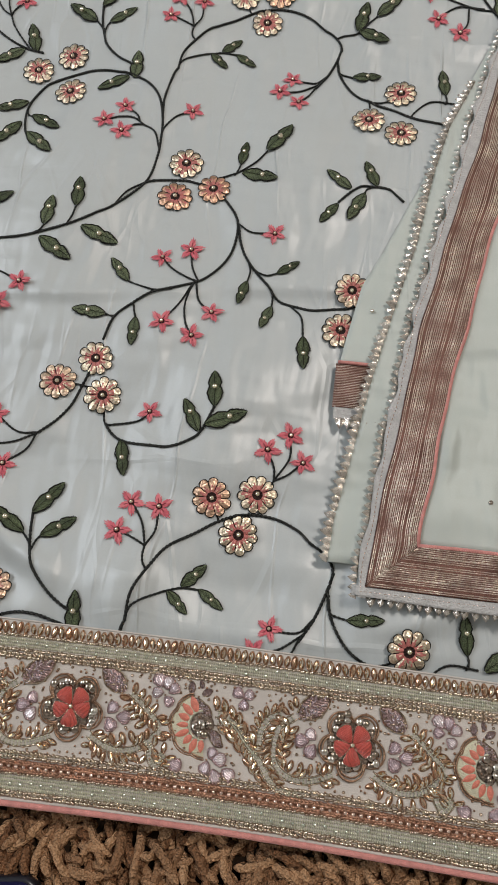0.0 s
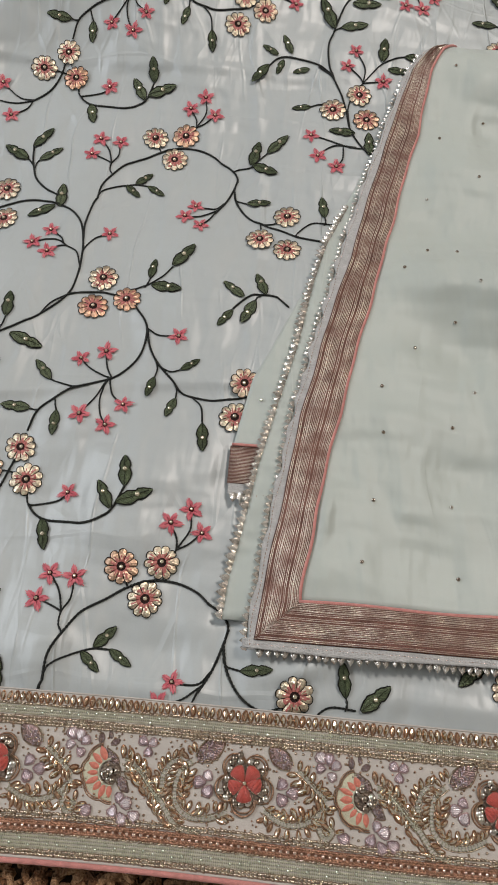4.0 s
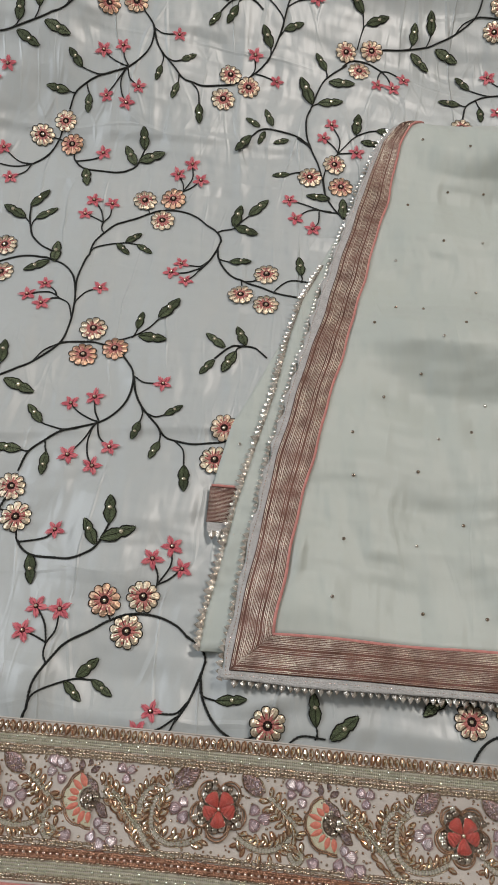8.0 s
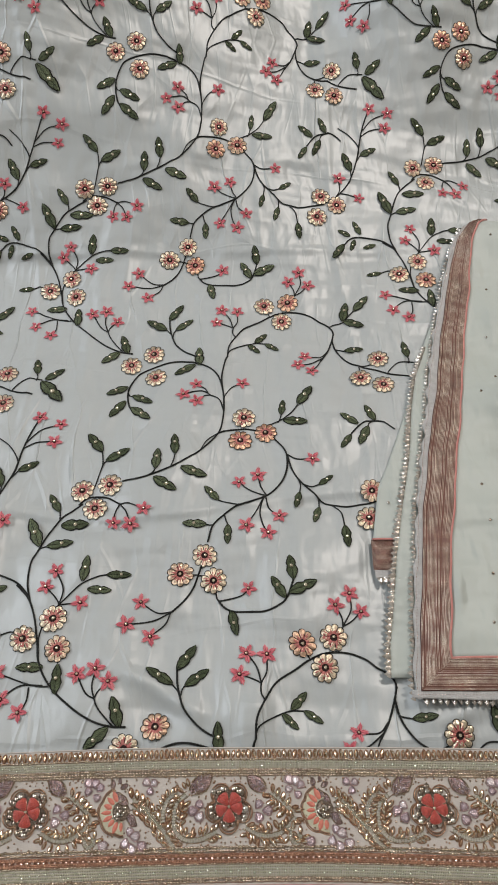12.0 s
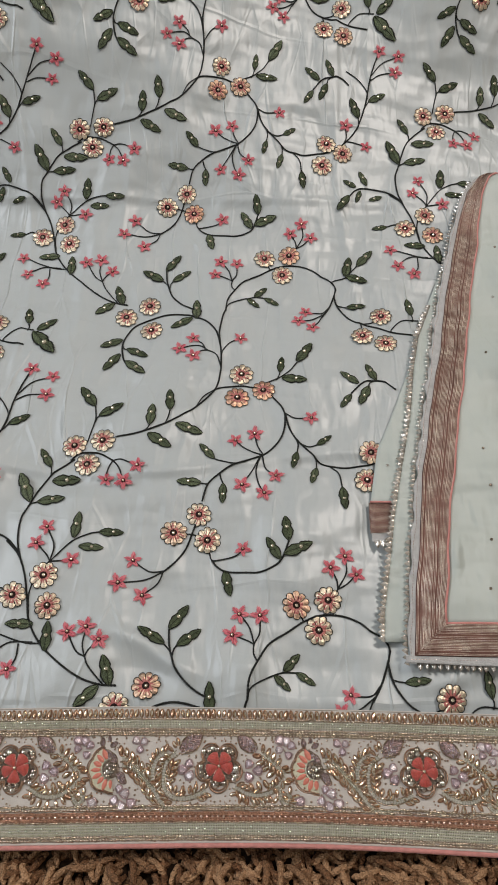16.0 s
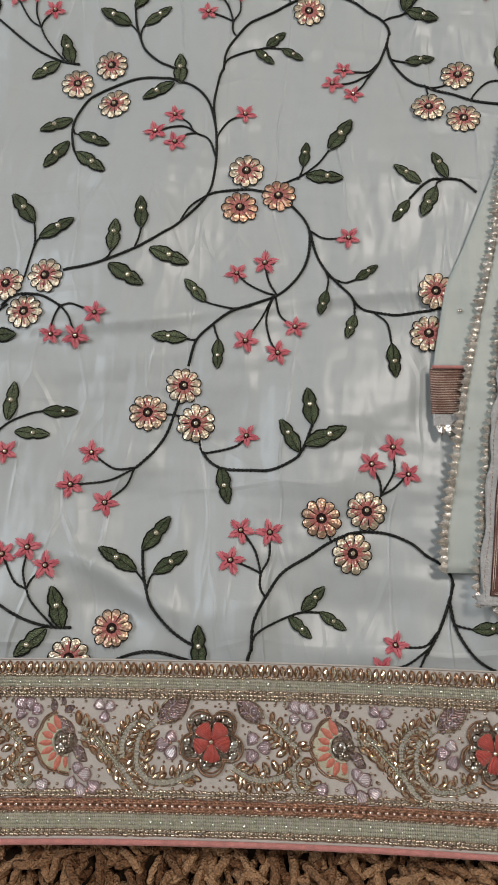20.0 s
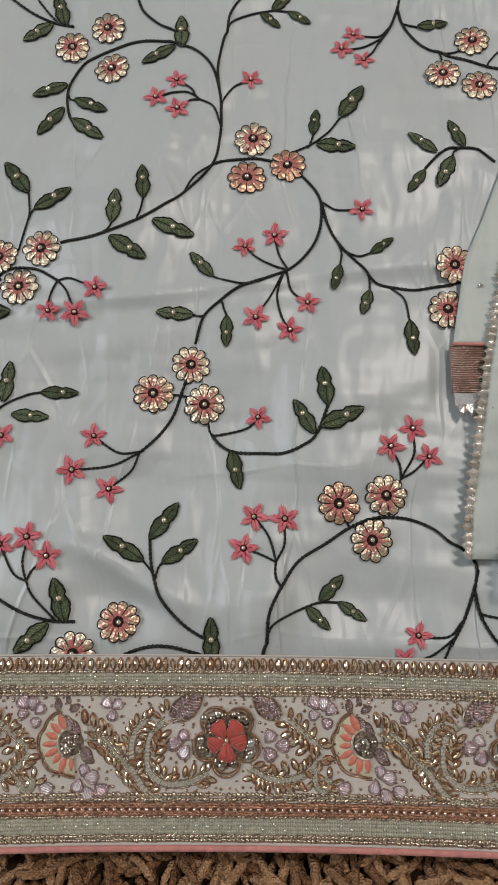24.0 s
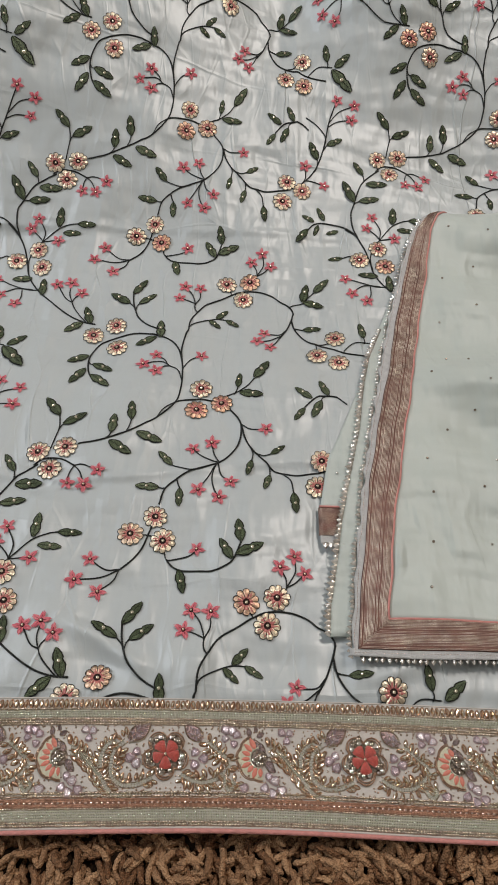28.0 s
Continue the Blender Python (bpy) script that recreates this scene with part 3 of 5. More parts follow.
def blossom(s, t):
    for a, b in repeats(s, t):
        me, rim = rng.choice(BLOSSOMS)
        ob = place("blossom", me, garment, on_cloth(a, b, rng.uniform(0, 6.28), 0.0003, rng.uniform(0.96, 1.05)))
        place("outline_thread", rim, ob)
        place("bead", CLOTH_BEAD, ob, pose(rng.uniform(-5e-4, 5e-4), rng.uniform(-5e-4, 5e-4), 0.0009) @ Matrix.Scale(1.4, 4))


def star(s, t):
    for a, b in repeats(s, t):
        ob = place("star_flower", rng.choice(STARS), garment, on_cloth(a, b, rng.uniform(0, 6.28), 0.0002, rng.uniform(0.9, 1.08)))
        place("bead", CLOTH_BEAD, ob, pose(0, 0, 0.0011) @ Matrix.Scale(1.05, 4))


def leaf(s, t, s1, t1):
    size = math.hypot(s1 - s, t1 - t) / 22.0
    turn = math.atan2(t1 - t, s1 - s)
    for a, b in repeats(s, t):
        if b + (t1 - t) / 1000 < 0.078:
            continue
        me, rim = rng.choice(LEAVES)
        ob = place("leaf", me, garment, on_cloth(a, b, turn, 0.0003, size, 0.0, 0.022 * size, 0.003) @ Matrix.Diagonal((1, rng.uniform(0.92, 1.08), 1, 1)))
        place("outline_thread", rim, ob)
        place("bead", CLOTH_BEAD, ob, pose(rng.uniform(0.0105, 0.013), 0, 0.0009) @ Matrix.Scale(1.5, 4))


def vine(size, *flat):
    pts = [(flat[i] / 1000, flat[i + 1] / 1000, 0) for i in range(0, len(flat), 2)]
    line = smooth_line(pts, 0.0011)
    for d in SHIFTS:
        mid = line[len(line) // 2]
        if not any(abs(p.x + d.x - 0.06) < 0.29 + 0.22 * max(0.0, p.y + d.y - 0.1) and T_RANGE[0] < p.y + d.y < T_RANGE[1] for p in (line[0], mid, line[-1])):
            continue
        ends = [pulled(p.x + d.x, p.y + d.y) for p in line]
        ends = [q for q in ends if q[1] > 0.084 and not (0.137 < q[0] < 0.18 and 0.368 < q[1] < 0.415)]
        if len(ends) < 3:
            continue
        b = ends[len(ends) // 2][1]
        spots = cloth_at([q[0] for q in ends], [q[1] for q in ends], 0.0007)
        bit = tube([Vector(q) for q in spots], 0.00080 * size, 6, 0.32, 0.0024)
        if (size == 1.0 or b < 0.6) and counts["stem"] < 300:
            counts["stem"] += 1
            place("stem", mesh_of("stem", bit[0], bit[1], [VINE]), garment)
        else:
            vine_rest.append(bit)


# one repeat of the vine pattern, in millimetres
blossom(-113, 460); blossom(-91, 475); blossom(-87, 444); blossom(5, 384); blossom(2, 357); blossom(26, 365); blossom(-115, 309); blossom(-140, 305)
blossom(-126, 286); blossom(140, 456); blossom(120, 430); blossom(142, 421); blossom(-26, 240); blossom(-46, 224); blossom(-18, 218); blossom(54, 163)
blossom(79, 167); blossom(72, 143); blossom(-147, 185); blossom(-140, 161); blossom(-169, 169); blossom(122, 298); blossom(117, 272); blossom(140, 286)
star(-44, 428); star(-56, 415); star(-42, 405); star(2, 428); star(-82, 284); star(-108, 271); star(-93, 270); star(2, 311); star(19, 318)
star(38, 276); star(9, 267); star(28, 260); star(70, 334); star(64, 466); star(57, 454); star(71, 444); star(-77, 200); star(-87, 181); star(-67, 171)
star(11, 211); star(93, 204); star(81, 194); star(102, 188); star(26, 155); star(10, 156); star(5, 139); star(-107, 145); star(-96, 135)
star(-121, 141); star(-151, 227); star(-158, 213); star(-127, 199); star(182, 404); star(203, 395); star(200, 375); star(144, 320); star(167, 293)
star(-186, 143); star(-179, 123); star(-163, 113); leaf(-114, 432, -134, 421); leaf(-108, 420, -87, 409); leaf(-114, 412, -127, 390)
leaf(-107, 402, -87, 386); leaf(-43, 455, -44, 478); leaf(-47, 456, -68, 446); leaf(41, 386, 43, 403); leaf(57, 397, 71, 420); leaf(43, 379, 66, 376)
leaf(-75, 324, -74, 346); leaf(-58, 340, -60, 363); leaf(-52, 326, -28, 318); leaf(-76, 315, -55, 303); leaf(-127, 347, -142, 366)
leaf(-122, 336, -101, 348); leaf(-16, 292, -29, 307); leaf(-26, 269, -47, 271); leaf(-7, 268, -7, 250); leaf(57, 299, 53, 284); leaf(75, 307, 88, 316)
leaf(74, 284, 69, 268); leaf(95, 265, 97, 245); leaf(114, 371, 98, 384); leaf(130, 375, 122, 393); leaf(107, 359, 97, 345); leaf(123, 367, 114, 348)
leaf(106, 471, 125, 473); leaf(-3, 193, 2, 172); leaf(48, 217, 45, 239); leaf(41, 201, 30, 220); leaf(44, 205, 67, 215); leaf(45, 112, 57, 125)
leaf(38, 109, 50, 98); leaf(55, 111, 69, 102); leaf(-85, 101, -92, 123); leaf(-93, 101, -110, 86); leaf(-47, 132, -68, 144); leaf(-44, 144, -30, 163)
leaf(-37, 131, -19, 143); leaf(-170, 251, -183, 278); leaf(-158, 285, -169, 302); leaf(-164, 251, -141, 254); leaf(-155, 272, -130, 272)
leaf(-108, 224, -88, 224); leaf(-128, 218, -126, 241); leaf(-123, 211, -103, 210); leaf(-136, 126, -137, 149); leaf(171, 344, 189, 353)
leaf(159, 327, 150, 349); leaf(138, 137, 143, 160); leaf(151, 148, 167, 166); leaf(139, 137, 160, 129); leaf(-170, 64, -173, 84)
leaf(-161, 57, -144, 72); leaf(-164, 54, -140, 28); leaf(-219, 229, -233, 235); leaf(-207, 230, -215, 246); leaf(-214, 224, -219, 209)
leaf(-227, 217, -240, 199); leaf(-191, 214, -205, 209); leaf(-188, 173, -204, 171); leaf(-149, 147, -171, 147)
vine(1.0, -44, 458, -66, 463, -82, 461, -102, 451, -111, 436, -113, 422, -110, 407, -107, 400)
vine(1.0, -51, 460, -34, 452, -23, 439, -17, 420, -15, 404, -15, 386, -19, 366, -35, 345, -49, 334, -63, 325, -84, 316, -104, 312)
vine(1.0, -17, 420, -19, 438, -17, 460, -15, 466); vine(1.0, -19, 366, -11, 369, 7, 371, 21, 368)
vine(1.0, -142, 291, -135, 297, -127, 298, -116, 296, -104, 289)
vine(1.0, 30, 364, 35, 357, 43, 346, 46, 336, 45, 321, 39, 308, 27, 296, 10, 289, -1, 285, -11, 278, -20, 268, -24, 252)
vine(1.0, 46, 339, 50, 324, 57, 312, 69, 299, 78, 289, 88, 286, 99, 284, 112, 286, 120, 287)
vine(1.0, 148, 365, 139, 373, 127, 374, 117, 371, 107, 360); vine(1.0, 95, 498, 94, 493, 93, 488, 88, 472, 81, 459)
vine(1.0, 93, 488, 97, 472, 107, 456, 120, 447, 136, 441, 150, 435, 169, 432); vine(1.0, -26, 236, -29, 229, -34, 213, -41, 202, -51, 192)
vine(1.0, -14, 202, -9, 196, -1, 192, 14, 191, 25, 191, 35, 195, 42, 201, 48, 217)
vine(1.0, 18, 94, 18, 91, 19, 106, 26, 121, 34, 133, 48, 142, 60, 150, 74, 155, 90, 154, 104, 148, 113, 140, 119, 136, 124, 131, 127, 126, 128, 121)
vine(1.0, -8, 92, -15, 93, -26, 100, -36, 111, -40, 121, -43, 132, -44, 144)
vine(1.0, -183, 215, -171, 203, -163, 187, -157, 167, -153, 150, -142, 133, -125, 118, -108, 107, -93, 102, -80, 101)
vine(1.0, -169, 200, -174, 216, -175, 235, -171, 247, -162, 270, -152, 281, -138, 292)
vine(1.0, 120, 287, 128, 290, 141, 298, 157, 315, 167, 341, 172, 370, 177, 389, 182, 403)
vine(1.0, -227, 217, -219, 225, -207, 226, -185, 218, -171, 205); vine(0.75, -113, 425, -111, 420, -108, 419); vine(0.75, -19, 366, -29, 357, -35, 345)
vine(0.75, -15, 394, -20, 407, -30, 413, -34, 420, -41, 426); vine(0.75, -27, 411, -38, 418, -53, 416); vine(0.75, -29, 412, -35, 411, -40, 406)
vine(0.75, -15, 406, -14, 412, -8, 422, 0, 427); vine(0.75, 28, 374, 41, 380, 50, 387, 57, 397); vine(0.75, 37, 378, 38, 377, 40, 382, 41, 386)
vine(0.75, -81, 317, -77, 320, -75, 324); vine(0.75, -61, 327, -59, 333, -58, 340); vine(0.75, -129, 309, -127, 320, -125, 332, -126, 341, -127, 347)
vine(0.75, -125, 329, -124, 333, -122, 336); vine(0.75, -104, 289, -97, 290, -89, 287, -83, 284); vine(0.75, -104, 289, -107, 282, -108, 271)
vine(0.75, -104, 289, -98, 282, -93, 270); vine(0.75, 27, 296, 20, 298, 9, 304, 3, 310); vine(0.75, 27, 296, 22, 305, 19, 317)
vine(0.75, 26, 295, 29, 284, 37, 277); vine(0.75, 25, 295, 18, 282, 10, 269); vine(0.75, 25, 295, 21, 282, 23, 269, 27, 261)
vine(0.75, 12, 289, 1, 287, -11, 290, -16, 292); vine(0.75, -19, 269, -22, 268, -26, 269); vine(0.75, -11, 278, -10, 277, -9, 273, -7, 268)
vine(0.75, 46, 339, 55, 334, 68, 334); vine(0.75, 56, 313, 58, 307, 57, 299); vine(0.75, 60, 308, 68, 305, 75, 307)
vine(0.75, 72, 296, 74, 291, 74, 284); vine(0.75, 86, 286, 93, 278, 95, 265); vine(0.75, 128, 374, 124, 371, 123, 367)
vine(0.75, 87, 471, 80, 464, 65, 465); vine(0.75, 83, 463, 71, 455, 59, 453); vine(0.75, 81, 460, 77, 451, 72, 445)
vine(0.75, 94, 483, 96, 475, 106, 471); vine(0.75, 119, 447, 120, 441); vine(0.75, 122, 447, 129, 448, 135, 451)
vine(0.75, -39, 223, -33, 223, -26, 222); vine(0.75, -51, 192, -63, 191, -76, 199); vine(0.75, -51, 192, -66, 184, -86, 181)
vine(0.75, -52, 191, -56, 181, -66, 172); vine(0.75, -16, 211, -14, 202, -7, 202, 5, 205, 11, 210); vine(0.75, 80, 160, 87, 176, 94, 190, 93, 203)
vine(0.75, 87, 176, 86, 184, 81, 193); vine(0.75, 87, 176, 94, 180, 101, 187); vine(0.75, 60, 150, 58, 154)
vine(0.75, 18, 94, 21, 100, 31, 106, 44, 111, 55, 111); vine(0.75, 25, 119, 22, 124, 22, 132, 26, 141, 26, 153); vine(0.75, 22, 132, 18, 145, 11, 155)
vine(0.75, 22, 132, 16, 135, 6, 139); vine(0.75, -89, 101, -101, 114, -105, 122, -108, 132, -107, 143); vine(0.75, -105, 122, -103, 127, -97, 134)
vine(0.75, -105, 122, -112, 126, -120, 139); vine(0.75, -40, 121, -42, 126, -47, 132); vine(0.75, -40, 121, -39, 128, -37, 131)
vine(0.75, -157, 276, -157, 280, -158, 285); vine(0.75, -171, 247, -170, 249, -164, 251)
vine(0.75, -145, 196, -141, 201, -129, 215, -116, 222, -108, 224); vine(0.75, -154, 154, -156, 172, -151, 190, -145, 196)
vine(0.75, -144, 198, -143, 211, -150, 225); vine(0.75, -144, 197, -148, 203, -157, 212); vine(0.75, -144, 197, -136, 198, -128, 199)
vine(0.75, 167, 338, 169, 354, 158, 371, 145, 381); vine(0.75, 173, 374, 185, 388, 201, 394); vine(0.75, 172, 368, 183, 374, 199, 375)
vine(0.75, 165, 335, 169, 341, 171, 344); vine(0.75, 154, 312, 156, 312, 159, 318, 159, 327); vine(0.75, 141, 298, 145, 306, 144, 318)
vine(0.75, 145, 302, 147, 301, 154, 299, 165, 294); vine(0.75, 123, 132, 128, 134, 139, 136, 151, 148); vine(0.75, -139, 130, -139, 132, -155, 133, -183, 142)
vine(0.75, -147, 133, -165, 133, -178, 125); vine(0.75, -158, 132, -158, 121, -162, 114); vine(0.75, -191, 42, -191, 46, -180, 57, -164, 57)
vine(0.75, -170, 56, -169, 60, -170, 64); vine(0.75, -176, 174, -181, 175, -188, 173)

if vine_rest:
    v, f, p = join(vine_rest)
    tagged(place("vine_embroidery", mesh_of("vine_embroidery", v, f, [VINE]), garment), kind="stuff")


# ---- the beaded border ----
border = thing("beaded_border", "heavy beaded border lace with coral flowers along the fabric hem", "border trim")
U0, U1 = -0.36, 0.46


def lace_at(u, v, dz=0.0):
    """u along, v up from the piping, metres."""
    y = v + 0.0012 * math.sin(u * 17 + 0.6) * (1 - v / 0.1) + 0.0016 * math.sin(u * 9 + 1.2) - 0.03 * max(0, -u - 0.07) ** 1.3
    y -= 0.0012 + 0.0014 * min(1, max(0, (v - 0.062) / 0.01)) + 0.0014 * min(1, max(0, (0.028 - v) / 0.01))
    z = 0.0026 + 0.0009 * math.sin(u * 29 + v * 40) - 0.05 * max(0, 0.012 - v)
    return Vector((u, y, z + dz))


def lace_frame(u, v, angle=0.0, dz=0.0, size=1.0):
    m = pose(0, 0, 0, 0, 0, math.degrees(angle)) @ Matrix.Diagonal((size, size, size, 1))
    m.translation = lace_at(u, v, dz)
    return m


uu = np.arange(U0, U1, 0.003)
vv_ = np.linspace(0.0015, 0.0885, 24)
top = np.array([[lace_at(u, v) for u in uu] for v in vv_])
lace_cloth = place("ground_cloth", grid_mesh("ground_cloth", top, LACE_NET), border, label="grey lilac lace ground cloth")
thick = lace_cloth.modifiers.new("thickness", "SOLIDIFY")
thick.thickness, thick.offset = 0.0012, -1.0


def lace_line(v, step=0.004):
    n = int((U1 - U0) / step)
    return [lace_at(U0 + (U1 - U0) * i / n, v) for i in range(n + 1)]


place("pink_piping", mesh_of("pink_piping", *tube([p + Vector((0, 0, 0.0)) for p in lace_line(0.0013)], 0.0016, 8, 0.04, 0.003)[:2], [PIPING]), border, label="salmon pink corded piping")
place("hem_strip", mesh_of("hem_strip", *tube([p + Vector((0, 0, 0.0002)) for p in lace_line(0.0034)], 0.0008, 6, flat=0.5)[:2], [LACE_NET]), border)


def bead_row(name, v, pitch, bit, mat, tilt=0.0, jitter=0.0, dz=0.0):
    """A row of beads too small to pick apart, as one mesh."""
    bits, u, r = [], U0, random.Random(int(v * 1e5))
    while u < U1:
        m = lace_frame(u, v + r.uniform(-jitter, jitter), tilt + r.uniform(-0.25, 0.25), dz, r.uniform(0.85, 1.15))
        bits.append(moved(bit, m))
        u += pitch
    v_, f_, p_ = join(bits)
    tagged(place(name, mesh_of(name, v_, f_, [mat]), border), kind="stuff")


BUGLE = dome(0.00050, 0.00082, 0.0010, 2, 6, 0.3)
CHAIN = dome(0.00170, 0.00086, 0.0014, 2, 6, 0.5)
GLINT = dome(0.0008, 0.0008, 0.0006, 2, 7, 0.2)
for v_row in (0.0789, 0.0773, 0.0757, 0.0135, 0.0118, 0.0101, 0.0085):
    bead_row("mint_beading", v_row, 0.00115, BUGLE, MINT, 0, 0.00008)
# sparse silver discs added over the mint beads to stand in for glints
for v_row in (0.0773, 0.0110):
    bead_row("sequin_trim", v_row, 0.0052, GLINT, GLINT_SILVER, 0, 0.0016, 0.0009)
for v_row, tilt in ((0.0808, 0.4), (0.0738, 0.4), (0.0719, -0.4), (0.0700, 0.4), (0.0241, -0.4), (0.0223, 0.4), (0.0153, 0.4), (0.0068, 0.4), (0.0050, -0.4)):
    bead_row("zari_edging", v_row, 0.0022, CHAIN, ZARI, tilt, 0.0002)
strip = np.array([[lace_at(u, v, 0.0004) for u in uu] for v in (0.0157, 0.0170, 0.0185, 0.0200, 0.0211)])
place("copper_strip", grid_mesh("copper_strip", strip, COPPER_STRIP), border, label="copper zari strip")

for v_row, tilt in ((0.0164, 0.4), (0.0173, -0.4), (0.0195, 0.4), (0.0204, -0.4)):
    bead_row("zari_edging", v_row, 0.0018, CHAIN, ROSE_ZARI, tilt, 0.0002, 0.0003)
PEARL = mesh_of("pearl", *dome(0.00125, 0.00115, 0.0017, 3, 8)[:2], [PEARL_GOLD])
u = U0
while u < U1:
    place("pearl", PEARL, border, lace_frame(u, 0.0185, 0, 0.0005, rng.uniform(0.85, 1.1)))
    u += 0.0038


def stone_mesh():
    """A marquise stone in a wire setting, its glints painted as paler facets."""
    wire = [Vector((0.00305 * math.cos(2 * math.pi * j / 14), 0.00145 * math.sin(2 * math.pi * j / 14) * (1 - 0.35 * abs(math.cos(2 * math.pi * j / 14)) ** 3), 0.0004)) for j in range(15)]
    g = dome(0.0028, 0.00130, 0.0016, 2, 8, 0.7, 0.0003, 0.35)
    v, f, p = join([(g[0], g[1], [2 if k % 3 == 0 or k > 11 else 0 for k in range(len(g[1]))]), (*tube(wire, 0.00036, 4, 0.2, 0.0011)[:2], 1)])
    return (v, f, p), mesh_of("stone", v, f, [AMBER, SILVER_CORD, GLINT_FACET], p, smooth=False)


def petal_mesh():
    """A tear-shaped glass petal in a cord outline, along x from its base, 5 mm long."""
    pts = [(0.0002, 0), (0.0014, 0.0013), (0.0030, 0.0022), (0.0044, 0.0018), (0.0051, 0.0), (0.0044, -0.0018), (0.0030, -0.0022), (0.0014, -0.0013)]
    wire = [Vector((x, y, 0.0005)) for x, y in pts + pts[:1]]
    v = [Vector((x, y, 0.0004)) for x, y in pts] + [Vector((0.0028 + (x - 0.0028) * 0.6, y * 0.6, 0.0013)) for x, y in pts]
    n = len(pts)
    f = [(j, (j + 1) % n, n + (j + 1) % n, n + j) for j in range(n)] + [tuple(range(n, 2 * n))]
    vv, ff, pp = join([(v, f, 0), (*tube(wire, 0.00028, 4)[:2], 1)])
    return mesh_of("glass_petal", vv, ff, [LILAC, MAUVE], pp, smooth=False)


def zari_leaf_mesh():
    """A corded leaf along x, 10 mm long, filled with crumpled bits of metal thread."""
    r = random.Random(31)

    def half(u):
        return 0.0030 * math.sin(math.pi * min(0.985, 0.06 + 0.92 * u)) ** 0.75

    n = 12
    rim = [Vector((0.010 * u, s * half(u), 0.0005)) for s, us in ((1, range(0, n + 1)), (-1, range(n, -1, -1))) for u in [k / n for k in us]]
    bits = [(*tube(rim, 0.00034, 4, 0.2, 0.0012)[:2], 1)]
    floor_v = [Vector((0.010 * k / n, s * half(k / n), 0.0003 + 0.0004 * (s == 0))) for k in range(n + 1) for s in (-1, 0, 1)]
    bits.append((floor_v, [(i * 3 + j, (i + 1) * 3 + j, (i + 1) * 3 + j + 1, i * 3 + j + 1) for i in range(n) for j in range(2)], 0))
    for k in range(46):
        u = r.uniform(0.06, 0.94)
        p = Vector((0.010 * u, r.uniform(-0.85, 0.85) * half(u), 0.0008 + r.uniform(0, 0.0004)))
        d = Vector((r.uniform(-1, 1), r.uniform(-1, 1), r.uniform(-0.25, 0.25))) * 0.0007
        bits.append((*tube([p - d, p + Vector((0, 0, 0.0002)), p + d], 0.00021, 4)[:2], 2 if k % 3 else 1))
    vv, ff, pp = join(bits)
    return mesh_of("zari_leaf", vv, ff, [MAUVE, ZARI, LILAC], pp, smooth=False)


(STONE_BIT, STONE), PETAL, ZARI_LEAF = stone_mesh(), petal_mesh(), zari_leaf_mesh()
DOT = mesh_of("seed_bead", *dome(0.0008, 0.0008, 0.0010, 2, 7)[:2], [ZARI])
u = U0
while u < U1:
    place("stone", STONE, border, lace_frame(u, 0.0844, math.pi / 2 + rng.uniform(-0.2, 0.2), 0, rng.uniform(0.9, 1.1)) @ pose(0, 0, 0, rng.uniform(-16, 16), rng.uniform(-12, 12)))
    u += 0.0037
edge_line = smooth_line([lace_at(U0 + (U1 - U0) * i / 60, 0.0886) for i in range(61)], 0.004)
place("top_edge_cord", mesh_of("top_edge_cord", *tube(edge_line, 0.0006, 5)[:2], [LACE_NET]), border)

LACE_REPEAT = 0.142
LACE_STARTS = [LACE_REPEAT * k - 0.0035 for k in (-2, -1, 0, 1, 2, 3)]


def along(u):
    for u0 in LACE_STARTS:
        if U0 + 0.004 < u0 + u / 1000 < U1 - 0.004:
            yield u0


def stone(u, v, u1, v1):
    mid, size = (u + u1) / 2, math.hypot(u1 - u, v1 - v) / 5.6
    for u0 in along(mid):
        taken.append((u0 + mid / 1000, (v + v1) / 2000))
        place("stone", STONE, border, lace_frame(u0 + mid / 1000, (v + v1) / 2000, math.atan2(v1 - v, u1 - u) + rng.uniform(-0.1, 0.1), 0, min(1.12, max(0.88, size * 0.98)) * rng.uniform(0.93, 1.05)) @ pose(0, 0, 0, rng.uniform(-16, 16), rng.uniform(-12, 12)))


def petal(u, v, u1, v1):
    turn, long = math.atan2(v1 - v, u1 - u), math.hypot(u1 - u, v1 - v)
    size = min(7.2, max(5.8, long * 1.05))
    bu, bv = u1 - math.cos(turn) * size, v1 - math.sin(turn) * size
    for u0 in along(u):
        taken.append((u0 + (bu + u1) / 2000, (bv + v1) / 2000))
        place("glass_petal", PETAL, border, lace_frame(u0 + bu / 1000, bv / 1000, turn + rng.uniform(-0.08, 0.08), 0, size / 5.0))


def zari(u, v, u1, v1):
    for u0 in along(u):
        place("zari_leaf", ZARI_LEAF, border, lace_frame(u0 + u / 1000, v / 1000, math.atan2(v1 - v, u1 - u), 0, math.hypot(u1 - u, v1 - v) / 10.0))


def dot(u, v):
    for u0 in along(u):
        place("seed_bead", DOT, border, lace_frame(u0 + u / 1000, v / 1000))


stalk_edges, taken = [], []
STALK_BEAD = dome(0.00046, 0.00062, 0.0011, 2, 6, 0.35)


